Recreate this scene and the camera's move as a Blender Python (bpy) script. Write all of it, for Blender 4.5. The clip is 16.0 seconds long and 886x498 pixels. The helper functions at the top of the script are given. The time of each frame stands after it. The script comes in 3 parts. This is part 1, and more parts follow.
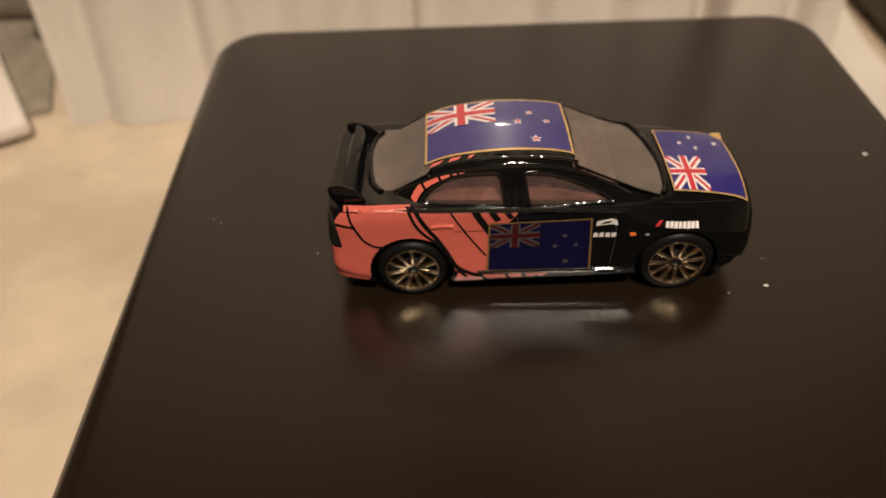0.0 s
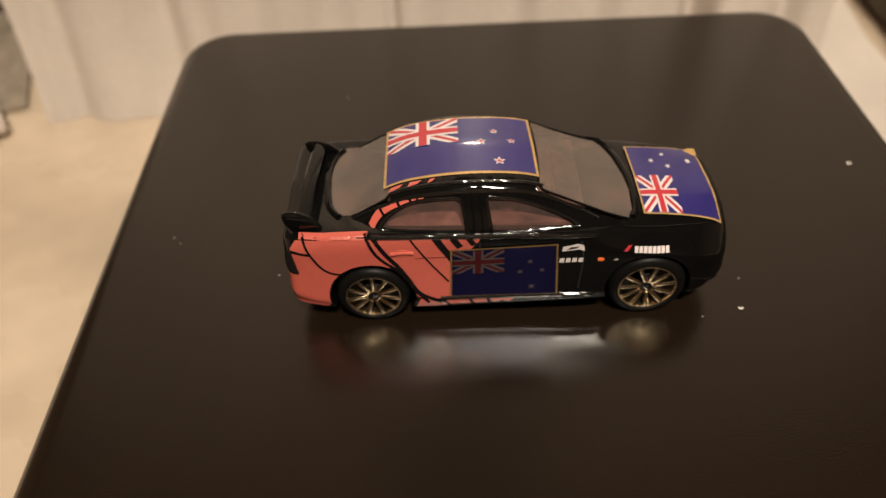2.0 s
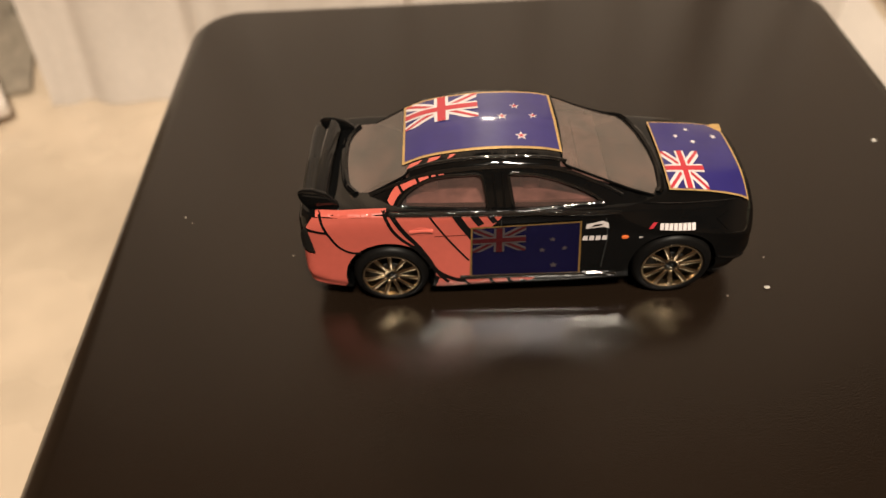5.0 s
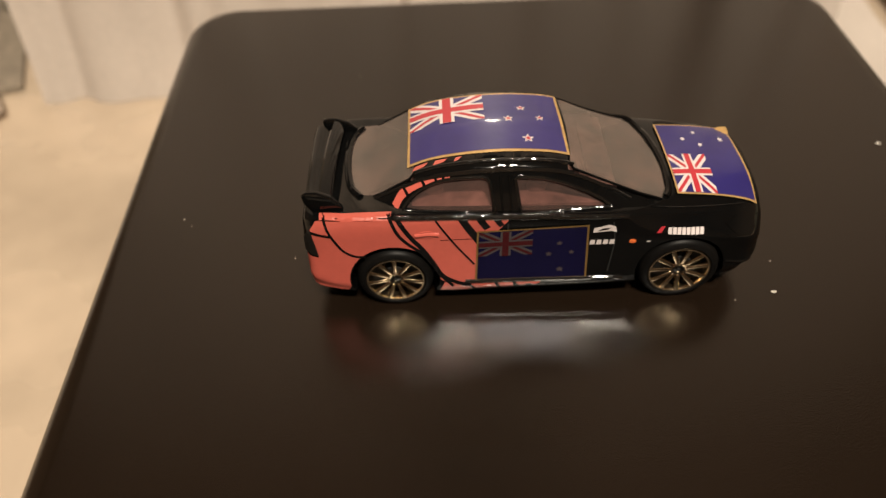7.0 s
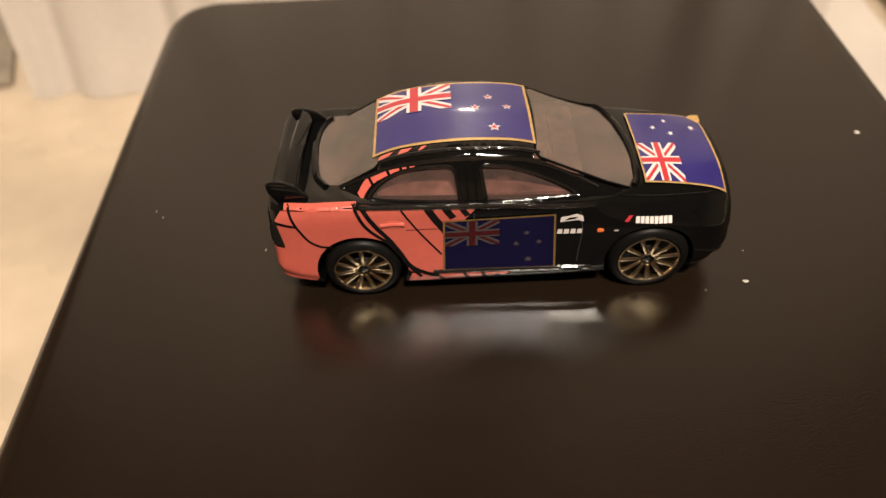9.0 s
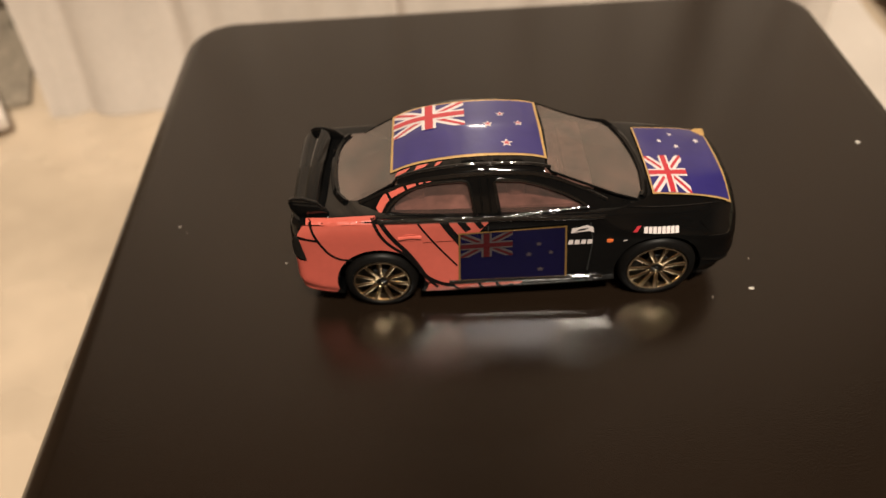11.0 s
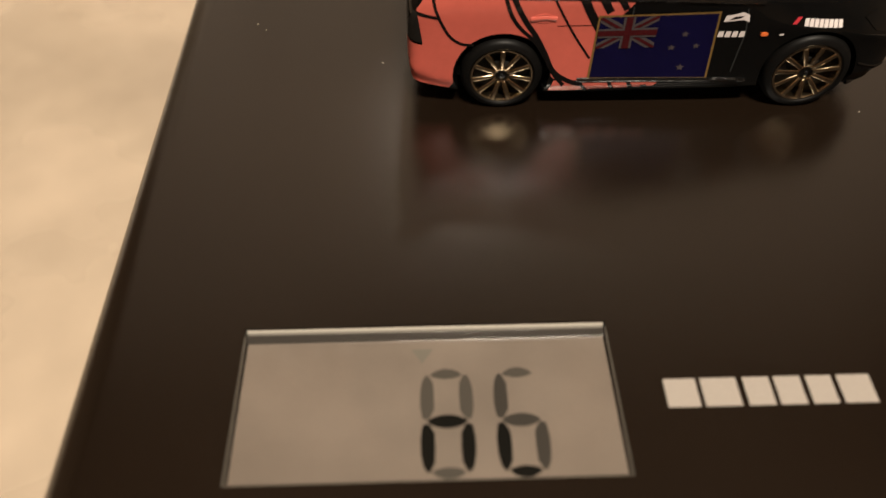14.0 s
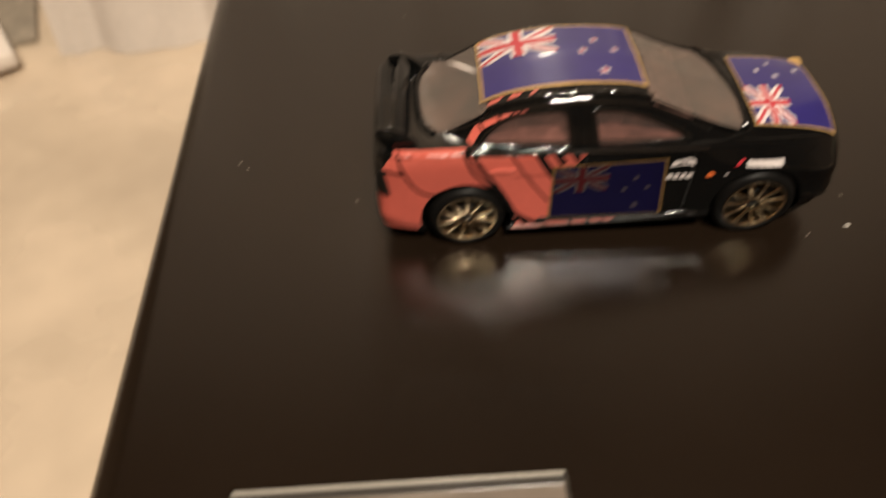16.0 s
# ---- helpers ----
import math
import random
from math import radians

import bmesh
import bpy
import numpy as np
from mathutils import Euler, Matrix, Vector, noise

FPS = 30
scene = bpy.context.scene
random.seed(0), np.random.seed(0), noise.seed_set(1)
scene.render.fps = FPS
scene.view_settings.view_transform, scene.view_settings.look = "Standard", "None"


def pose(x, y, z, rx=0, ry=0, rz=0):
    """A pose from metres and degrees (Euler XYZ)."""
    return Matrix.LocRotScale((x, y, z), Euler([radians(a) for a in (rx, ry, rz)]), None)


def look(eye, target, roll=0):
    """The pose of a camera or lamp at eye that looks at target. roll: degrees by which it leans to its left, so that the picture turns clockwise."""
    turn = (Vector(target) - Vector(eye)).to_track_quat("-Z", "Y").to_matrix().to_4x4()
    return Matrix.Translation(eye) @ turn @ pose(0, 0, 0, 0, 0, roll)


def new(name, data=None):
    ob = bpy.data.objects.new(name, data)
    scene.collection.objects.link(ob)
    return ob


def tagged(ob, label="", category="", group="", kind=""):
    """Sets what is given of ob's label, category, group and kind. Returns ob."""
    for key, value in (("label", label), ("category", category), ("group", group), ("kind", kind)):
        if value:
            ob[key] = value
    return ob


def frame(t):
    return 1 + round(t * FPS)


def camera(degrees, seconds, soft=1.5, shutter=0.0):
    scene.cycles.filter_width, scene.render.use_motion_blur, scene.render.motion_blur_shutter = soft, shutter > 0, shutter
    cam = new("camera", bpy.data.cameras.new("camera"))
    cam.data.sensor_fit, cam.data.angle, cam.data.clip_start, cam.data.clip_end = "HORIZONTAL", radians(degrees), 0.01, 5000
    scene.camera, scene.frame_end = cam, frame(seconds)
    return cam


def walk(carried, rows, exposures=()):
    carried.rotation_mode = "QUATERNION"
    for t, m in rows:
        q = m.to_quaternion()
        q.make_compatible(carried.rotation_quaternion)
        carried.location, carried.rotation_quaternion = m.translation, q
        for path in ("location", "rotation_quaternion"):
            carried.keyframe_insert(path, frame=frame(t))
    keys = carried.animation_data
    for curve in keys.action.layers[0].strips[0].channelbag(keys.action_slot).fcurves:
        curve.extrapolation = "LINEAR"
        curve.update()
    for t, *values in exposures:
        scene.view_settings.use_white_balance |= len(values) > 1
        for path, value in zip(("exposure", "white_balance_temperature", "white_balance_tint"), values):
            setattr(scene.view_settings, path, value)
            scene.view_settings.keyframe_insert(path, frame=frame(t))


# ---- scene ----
# ---- camera ----
cam = camera(60.01, 16.0, soft=1.5, shutter=0.6)
# seconds, eye in metres, then yaw, pitch and roll in degrees
ROWS = [
    (0, -0.01495, -0.10028, 0.09012, 0.58, -42.83, -1.71),
    (0.5, -0.01403, -0.10007, 0.08953, 1.19, -43.02, -2.14),
    (1, -0.01458, -0.09751, 0.08822, 0.67, -44.00, -1.53),
    (1.5, -0.01387, -0.09668, 0.08743, 0.22, -44.13, -1.30),
    (2, -0.00878, -0.09204, 0.09218, 0.81, -44.53, -2.29),
    (2.5, -0.00714, -0.09129, 0.09075, 2.31, -45.05, -3.36),
    (3, -0.00712, -0.09054, 0.09017, 2.25, -45.56, -3.25),
    (3.5, -0.00899, -0.09116, 0.08897, 1.57, -45.47, -2.58),
    (4, -0.01030, -0.09224, 0.08910, 1.41, -45.32, -2.57),
    (6.5, -0.01295, -0.08880, 0.08940, 0.28, -45.69, -2.07),
    (7, -0.01350, -0.08944, 0.08881, 0.11, -45.56, -1.81),
    (7.5, -0.00836, -0.08983, 0.08869, -0.04, -45.67, -2.15),
    (8, -0.00867, -0.08787, 0.08647, -0.38, -46.64, -1.54),
    (8.5, -0.00802, -0.08879, 0.08752, 0.34, -46.24, -2.23),
    (9, -0.00824, -0.08971, 0.08758, 0.58, -45.83, -2.35),
    (11.5, -0.01060, -0.09517, 0.09114, 1.07, -44.33, -3.75),
    (11.7, -0.01969, -0.10183, 0.08320, -0.38, -42.25, -2.98),
    (11.8, -0.02315, -0.10291, 0.08292, -0.18, -43.66, -2.70),
    (12, -0.02835, -0.10201, 0.07929, -1.31, -46.59, -1.38),
    (12.1, -0.02875, -0.10093, 0.07879, -0.96, -47.51, -1.96),
    (12.2, -0.02941, -0.10045, 0.07793, -0.62, -47.85, -2.22),
    (12.5, -0.02966, -0.09922, 0.07217, -1.06, -49.57, -1.21),
    (13, -0.02935, -0.09754, 0.07139, -1.32, -50.69, -0.03),
    (13.5, -0.03027, -0.09774, 0.07081, -1.46, -50.64, 0.75),
    (14, -0.02976, -0.09800, 0.07093, -0.86, -50.53, 0.33),
    (14.5, -0.02870, -0.09736, 0.07101, -0.53, -50.72, -0.14),
    (15, -0.02907, -0.09813, 0.07094, -0.81, -50.51, 0.15),
    (15.5, -0.02665, -0.09619, 0.07274, -0.10, -50.88, -1.01),
    (15.6, -0.02701, -0.09473, 0.07552, -1.03, -51.07, -0.46),
    (15.7, -0.02758, -0.09424, 0.07894, -1.36, -50.36, -0.31),
    (15.8, -0.02665, -0.09398, 0.08185, -0.46, -49.38, -1.50),
    (15.9, -0.02718, -0.09219, 0.08384, -0.41, -49.02, -1.78),
    (16, -0.02449, -0.08988, 0.08611, -0.11, -48.83, -2.52),
]


def gaze(x, y, z, yaw, pitch, roll):
    a, p = radians(yaw), radians(pitch)
    way = Vector((-math.sin(a) * math.cos(p), math.cos(a) * math.cos(p), math.sin(p)))
    eye = Vector((x, y, z))
    return look(eye, eye + way, roll)


EXPOSURE = 0.0
walk(cam, [(row[0], gaze(*row[1:])) for row in ROWS], [(0.0, EXPOSURE), (2.0, EXPOSURE + 0.05), (2.5, EXPOSURE + 0.16), (4.0, EXPOSURE + 0.32), (6.5, EXPOSURE + 0.18), (7.5, EXPOSURE + 0.10), (8.5, EXPOSURE + 0.36), (9.0, EXPOSURE + 0.40), (11.5, EXPOSURE + 0.18), (16.0, EXPOSURE + 0.12)])
cam.data.dof.use_dof, cam.data.dof.focus_distance, cam.data.dof.aperture_fstop = True, 0.106, 17.0

# ---- light ----
world = bpy.data.worlds.new("room_dark")
scene.world = world
world.use_nodes = True
world.node_tree.nodes["Background"].inputs[0].default_value = (1.0, 0.8, 0.6, 1)
world.node_tree.nodes["Background"].inputs[1].default_value = 0.02


def lamp(name, place, target, watts, size, colour):
    """An elliptical lamp, size its width and height."""
    data = bpy.data.lights.new(name, "AREA")
    data.shape, data.size, data.size_y, data.energy, data.color = "ELLIPSE", size[0], size[1], watts, colour
    ob = new(name, data)
    ob.matrix_world = look(place, target)
    return ob


WARM = (1.0, 0.875, 0.71)
# a lamp behind the viewer and a small one in front of the far curtain
LAMPS = (((0.17, -0.70, 1.42), 41.0, (0.32, 0.15)), ((0.024, 0.75, 0.594), 0.6, (0.07, 0.05)))
for spot, watts, size in LAMPS:
    lamp("ceiling_light_lamp", spot, (0, 0, 0), watts, size, WARM)
# an unseen lamp, added to wash the far curtain that the scale reflects
WASH = ((0.0, 0.45, 0.80), 3.6, (0.30, 0.30))
lamp("curtain_fill_lamp", WASH[0], (0, 0.95, 0.60), WASH[1], WASH[2], (1.0, 0.76, 0.52))

# ---- materials ----


def material(name, colour, rough=0.5, metal=0.0, coat=0.0, grain=0.0, grain_size=400.0, bump=0.0, blotch=0.0, blotch_size=60.0, specular=0.5, coat_rough=0.03):
    """A procedural surface: base colour with variation at two scales and a fine relief."""
    m = bpy.data.materials.new(name)
    m.use_nodes = True
    nodes, links = m.node_tree.nodes, m.node_tree.links
    b = nodes["Principled BSDF"]
    b.inputs["Base Color"].default_value = (*colour, 1)
    b.inputs["Roughness"].default_value = rough
    b.inputs["Metallic"].default_value = metal
    b.inputs["Coat Weight"].default_value = coat
    b.inputs["Coat Roughness"].default_value = coat_rough
    b.inputs["Specular IOR Level"].default_value = specular
    if not (grain or blotch or bump):
        return m
    co = nodes.new("ShaderNodeTexCoord")
    fine = nodes.new("ShaderNodeTexNoise")
    fine.inputs["Scale"].default_value, fine.inputs["Detail"].default_value = grain_size, 4
    wide = nodes.new("ShaderNodeTexNoise")
    wide.inputs["Scale"].default_value, wide.inputs["Detail"].default_value = blotch_size, 3
    for n in (fine, wide):
        links.new(co.outputs["Object"], n.inputs["Vector"])
    last = None
    for n, amount in ((fine, grain), (wide, blotch)):
        mix = nodes.new("ShaderNodeMix")
        mix.data_type, mix.blend_type = "RGBA", "MULTIPLY"
        ramp = nodes.new("ShaderNodeMapRange")
        ramp.inputs["From Min"].default_value, ramp.inputs["From Max"].default_value = 0.3, 0.7
        ramp.inputs["To Min"].default_value, ramp.inputs["To Max"].default_value = 1 - amount, 1 + amount
        links.new(n.outputs["Fac"], ramp.inputs["Value"])
        mix.inputs["Factor"].default_value = 1
        if last is None:
            mix.inputs["A"].default_value = (*colour, 1)
        else:
            links.new(last, mix.inputs["A"])
        links.new(ramp.outputs["Result"], mix.inputs["B"])
        last = mix.outputs["Result"]
    links.new(last, b.inputs["Base Color"])
    vary = nodes.new("ShaderNodeMapRange")
    vary.inputs["To Min"].default_value, vary.inputs["To Max"].default_value = rough * 0.88, min(1, rough * 1.12)
    links.new(wide.outputs["Fac"], vary.inputs["Value"])
    links.new(vary.outputs["Result"], b.inputs["Roughness"])
    if bump:
        bp = nodes.new("ShaderNodeBump")
        bp.inputs["Strength"].default_value, bp.inputs["Distance"].default_value = bump, 0.0002
        links.new(fine.outputs["Fac"], bp.inputs["Height"])
        links.new(bp.outputs["Normal"], b.inputs["Normal"])
        links.new(bp.outputs["Normal"], b.inputs["Coat Normal"])
    return m


def clear_plastic(name, tint, gloss_rough=0.05, haze=0.0, haze_colour=(0.3, 0.27, 0.25), mottle=0.0):
    """Thin tinted plastic: see-through, with a gloss that grows at grazing angles and a little haze."""
    m = bpy.data.materials.new(name)
    m.use_nodes = True
    nodes, links = m.node_tree.nodes, m.node_tree.links
    for n in list(nodes):
        nodes.remove(n)
    out = nodes.new("ShaderNodeOutputMaterial")
    clear = nodes.new("ShaderNodeBsdfTransparent")
    clear.inputs["Color"].default_value = (*tint, 1)
    film = nodes.new("ShaderNodeBsdfDiffuse")
    film.inputs["Color"].default_value = (*haze_colour, 1)
    if mottle:
        co, cloud, ramp, mix = nodes.new("ShaderNodeTexCoord"), nodes.new("ShaderNodeTexNoise"), nodes.new("ShaderNodeMapRange"), nodes.new("ShaderNodeMix")
        cloud.inputs["Scale"].default_value, cloud.inputs["Detail"].default_value = 190, 5
        ramp.inputs["From Min"].default_value, ramp.inputs["From Max"].default_value = 0.35, 0.68
        mix.data_type = "RGBA"
        mix.inputs["A"].default_value = (*haze_colour, 1)
        mix.inputs["B"].default_value = (haze_colour[0] * (1 + mottle), haze_colour[1] * (1 + 0.5 * mottle), haze_colour[2] * (1 + 0.4 * mottle), 1)
        links.new(co.outputs["Object"], cloud.inputs["Vector"])
        links.new(cloud.outputs["Fac"], ramp.inputs["Value"])
        links.new(ramp.outputs["Result"], mix.inputs["Factor"])
        links.new(mix.outputs["Result"], film.inputs["Color"])
    gloss = nodes.new("ShaderNodeBsdfGlossy")
    gloss.inputs["Roughness"].default_value = gloss_rough
    fres = nodes.new("ShaderNodeFresnel")
    fres.inputs["IOR"].default_value = 1.5
    a, b = nodes.new("ShaderNodeMixShader"), nodes.new("ShaderNodeMixShader")
    a.inputs[0].default_value = haze
    links.new(clear.outputs[0], a.inputs[1]), links.new(film.outputs[0], a.inputs[2])
    links.new(fres.outputs[0], b.inputs[0])
    links.new(a.outputs[0], b.inputs[1]), links.new(gloss.outputs[0], b.inputs[2])
    links.new(b.outputs[0], out.inputs["Surface"])
    return m


M_PLATE = material("black_scale_plastic", (0.0085, 0.0050, 0.0029), 0.21, grain=0.10, grain_size=3500, bump=0.12, blotch=0.10, blotch_size=25, specular=0.72)
M_RIM = material("dark_scale_side", (0.022, 0.019, 0.017), 0.38, grain=0.1, grain_size=2500)
# the panel's blotches stand in for curtain folds reflected in the display
M_LCD = material("grey_display_panel", (0.172, 0.138, 0.111), 0.5, coat=1.0, coat_rough=0.04, grain=0.03, grain_size=3000, blotch=0.10, blotch_size=110)
M_LCD.node_tree.nodes["Principled BSDF"].inputs["Coat IOR"].default_value = 2.1
M_SEG = material("dark_display_segment", (0.004, 0.0035, 0.0025), 0.5, coat=0.15, coat_rough=0.12, specular=0.1)
M_SEG_MID = material("brownish_display_segment", (0.022, 0.018, 0.013), 0.5, coat=1.0, coat_rough=0.12)
M_SEG_PALE = material("pale_display_segment", (0.046, 0.039, 0.030), 0.5, coat=1.0, coat_rough=0.12)
M_GHOST = material("faint_display_mark", (0.125, 0.112, 0.09), 0.5, coat=1.0, coat_rough=0.12)
M_LENS_EDGE = material("clear_window_edge", (0.42, 0.39, 0.34), 0.18, specular=0.9)
M_WINDOW_RIM = material("dull_window_edge", (0.10, 0.088, 0.073), 0.25)
M_EDGE_SHADE = material("dark_edge_shade", (0.035, 0.03, 0.026), 0.4)
M_PRINT = material("cream_print", (0.34, 0.30, 0.265), 0.5, grain=0.05, grain_size=3000)
M_BLACK = material("gloss_black_enamel", (0.003, 0.003, 0.003), 0.07, grain=0.1, grain_size=500, specular=0.42)
M_CORAL = material("coral_red_enamel", (0.48, 0.096, 0.070), 0.3, coat=0.7, coat_rough=0.10, grain=0.04, grain_size=900, blotch=0.05, blotch_size=120)
M_EDGE = material("polished_black_moulding", (0.004, 0.004, 0.004), 0.09, grain=0.1, grain_size=700, bump=0.8, specular=1.0)
M_LINE = material("black_livery_line", (0.005, 0.004, 0.004), 0.12)
M_BLUE = material("dark_blue_decal", (0.022, 0.017, 0.115), 0.3, coat=0.6, coat_rough=0.08, grain=0.06, grain_size=380, blotch=0.06, blotch_size=200, bump=0.14)
M_RED = material("red_decal", (0.42, 0.026, 0.038), 0.3, coat=0.6, coat_rough=0.08, grain=0.04, grain_size=1500)
M_WHITE = material("white_decal", (0.62, 0.56, 0.55), 0.35, coat=0.6, coat_rough=0.08, grain=0.04, grain_size=1500)
M_GOLD = material("gold_decal_edge", (0.52, 0.32, 0.12), 0.38, metal=0.35, coat=0.4, grain=0.15, grain_size=1500, bump=0.1)
# door flag inks: dim light on the flank is put into darker decal colours
M_BLUE_DIM = material("dimmed_blue_decal", (0.0048, 0.0036, 0.033), 0.20, metal=0.3, grain=0.1, grain_size=1500, blotch=0.1, blotch_size=200)
M_RED_DIM = material("dimmed_red_decal", (0.06, 0.007, 0.009), 0.20, metal=0.3, grain=0.1, grain_size=1500)
M_WHITE_DIM = material("dimmed_white_decal", (0.075, 0.06, 0.064), 0.20, metal=0.3, grain=0.1, grain_size=1500)
M_GOLD_DIM = material("dimmed_gold_decal", (0.20, 0.115, 0.035), 0.3, metal=0.3, grain=0.2, grain_size=1500)
M_TYRE = material("black_tyre", (0.004, 0.0037, 0.0035), 0.45, grain=0.2, grain_size=1500, specular=0.12)
M_BRONZE = material("bronze_chrome", (0.47, 0.36, 0.235), 0.2, metal=1.0, grain=0.1, grain_size=1500, blotch=0.15, blotch_size=300)
M_WELL = material("matt_black_chassis", (0.006, 0.006, 0.006), 0.7)
M_SEAT = material("reddish_brown_interior", (0.27, 0.17, 0.15), 0.45, grain=0.15, grain_size=700, blotch=0.6, blotch_size=170)
M_GLASS = clear_plastic("smoky_window_plastic", (0.60, 0.48, 0.46), 0.08, 0.13, (0.24, 0.18, 0.165), 0.8)
M_GLASS_TOP = clear_plastic("hazy_window_plastic", (0.60, 0.52, 0.48), 0.12, 0.46, (0.17, 0.145, 0.125), 0.5)
M_AMBER = material("amber_lamp", (0.75, 0.16, 0.04), 0.2, coat=1.0)
M_TAIL = material("smoked_tail_lamp", (0.010, 0.009, 0.008), 0.35, specular=0.3)
M_DUST = material("pale_dust", (0.6, 0.56, 0.5), 0.9)
M_TABLE = material("beige_laminate", (0.47, 0.375, 0.28), 0.27, grain=0.06, grain_size=60, blotch=0.17, blotch_size=18, specular=0.6)
M_CLOTH = material("white_cotton", (0.50, 0.44, 0.39), 0.9, grain=0.04, grain_size=500, blotch=0.07, blotch_size=25, bump=0.2)
M_WHITE_BOX = material("white_painted_board", (0.60, 0.53, 0.47), 0.55, grain=0.03, grain_size=200, blotch=0.05, blotch_size=20)
M_GREY = material("grey_brown_fabric", (0.20, 0.165, 0.125), 0.9, grain=0.2, grain_size=300, blotch=0.25, blotch_size=40)
M_OLIVE = material("dark_olive_fabric", (0.095, 0.085, 0.055), 0.9, grain=0.2, grain_size=300, blotch=0.25, blotch_size=30)
M_WALL = material("brown_beige_wall_paint", (0.24, 0.165, 0.11), 0.8, grain=0.03, grain_size=60, blotch=0.05, blotch_size=3)

CM = 0.01


def part(name, bm, mat, parent=None, label="", smooth=True, angle=40.0):
    """Links a bmesh, drawn in centimetres, as one mesh object."""
    bm.transform(Matrix.Scale(CM, 4))
    bmesh.ops.remove_doubles(bm, verts=bm.verts, dist=1e-7)
    if smooth:
        for face in bm.faces:
            face.smooth = True
        for e in bm.edges:
            if len(e.link_faces) == 2 and e.calc_face_angle(0) > radians(angle):
                e.smooth = False
    me = bpy.data.meshes.new(name)
    bm.to_mesh(me)
    bm.free()
    me.materials.append(mat)
    ob = new(name, me)
    if parent:
        ob.parent = parent
    if label:
        tagged(ob, label)
    return ob


def empty(name, m=None):
    ob = new(name)
    ob.empty_display_size = 0.01
    if m is not None:
        ob.matrix_world = m
    return ob


def box(x0, x1, y0, y1, z0, z1, bevel=0.0, segments=2):
    bm = bmesh.new()
    bmesh.ops.create_cube(bm, size=1)
    bm.transform(Matrix.Translation(((x0 + x1) / 2, (y0 + y1) / 2, (z0 + z1) / 2)) @ Matrix.Diagonal((x1 - x0, y1 - y0, z1 - z0, 1)))
    if bevel:
        bmesh.ops.bevel(bm, geom=bm.edges[:], offset=bevel, segments=segments, affect="EDGES", profile=0.5)
    return bm


def loop_mesh(rings, closed_ends=True, wrap=True):
    """Skins rings of equal length into one surface."""
    bm = bmesh.new()
    vs = [[bm.verts.new(p) for p in ring] for ring in rings]
    n = len(rings[0])
    for a, b in zip(vs, vs[1:]):
        for i in range(n if wrap else n - 1):
            j = (i + 1) % n
            bm.faces.new((a[i], a[j], b[j], b[i]))
    if closed_ends:
        bm.faces.new(list(reversed(vs[0])))
        bm.faces.new(vs[-1])
    bmesh.ops.recalc_face_normals(bm, faces=bm.faces)
    return bm


def merge(target, other, m=None):
    if m is not None:
        other.transform(m)
    me = bpy.data.meshes.new("join")
    other.to_mesh(me)
    other.free()
    target.from_mesh(me)
    bpy.data.meshes.remove(me)


# ---- room ----
Z_TABLE = -7.0


def slab(name, x0, x1, y0, y1, z0, z1, mat, label, category):
    ob = part(name, box(x0, x1, y0, y1, z0, z1), mat, None, smooth=False)
    return tagged(ob, label, category, kind="structure")


slab("floor", -170, 170, -170, 170, -84, -80, M_TABLE, "beige laminate floor of the room", "floor")
slab("ceiling", -170, 170, -170, 170, 162, 166, M_WALL, "plain brownish ceiling of the room", "ceiling")
slab("wall_north", -170, 170, 170, 174, -80, 162, M_WALL, "plain brownish painted wall", "wall")
slab("wall_south", -170, 170, -174, -170, -80, 162, M_WALL, "plain brownish painted wall", "wall")
slab("wall_east", 170, 174, -170, 170, -80, 162, M_WALL, "plain brownish painted wall", "wall")
slab("wall_west", -174, -170, -170, 170, -80, 162, M_WALL, "plain brownish painted wall", "wall")

table = empty("table", pose(0, 0, -0.80))
tagged(table, "table with a smooth beige laminate top", "table")
top = part("tabletop", box(-60, 60, -40, 60, Z_TABLE - 3, Z_TABLE, 0.3), M_TABLE)
top.parent, top.matrix_parent_inverse = table, table.matrix_world.inverted()
for lx, ly in ((-54, -34), (54, -34), (-54, 54), (54, 54)):
    leg = part("leg", box(lx - 2.5, lx + 2.5, ly - 2.5, ly + 2.5, -80, Z_TABLE - 3, 0.3), M_TABLE)
    leg.parent, leg.matrix_parent_inverse = table, table.matrix_world.inverted()


def curtain():
    """White cloth hung behind the scale: vertical folds, its hem on the table."""
    valleys = ((-14.2, 0.8, 0.5), (-10.7, 0.9, 0.9), (-7.2, 0.5, 0.7), (-2.5, 0.55, 0.25), (1.2, 0.3, 0.8), (4.3, 0.5, 0.8), (7.9, 1.7, 0.5), (11.3, 0.9, 0.4))
    rings = []
    for i in range(261):
        x = -15.6 + 28.2 * i / 260
        deep = sum(d * math.exp(-(((x - c) / w) ** 2)) for c, d, w in valleys) + 0.12 * math.sin(1.9 * x) + 0.08 * math.sin(4.1 * x + 1)
        column = []
        for k in range(15):
            h = k / 14
            z = Z_TABLE + 0.02 + 20 * h
            y = 15.6 + deep * (0.65 + 0.5 * h) + 0.5 * (1 - h) ** 6 * -1.6 + 0.02 * x
            column.append((x + 0.15 * math.sin(3 * h + x), y, z))
        rings.append([(p[0], p[1], p[2]) for p in column] + [(p[0], p[1] + 0.12, p[2]) for p in reversed(column)])
    return loop_mesh(rings)


tagged(part("curtain", curtain(), M_CLOTH, None), "white cotton curtain hanging in soft vertical folds behind the scale", "curtain")


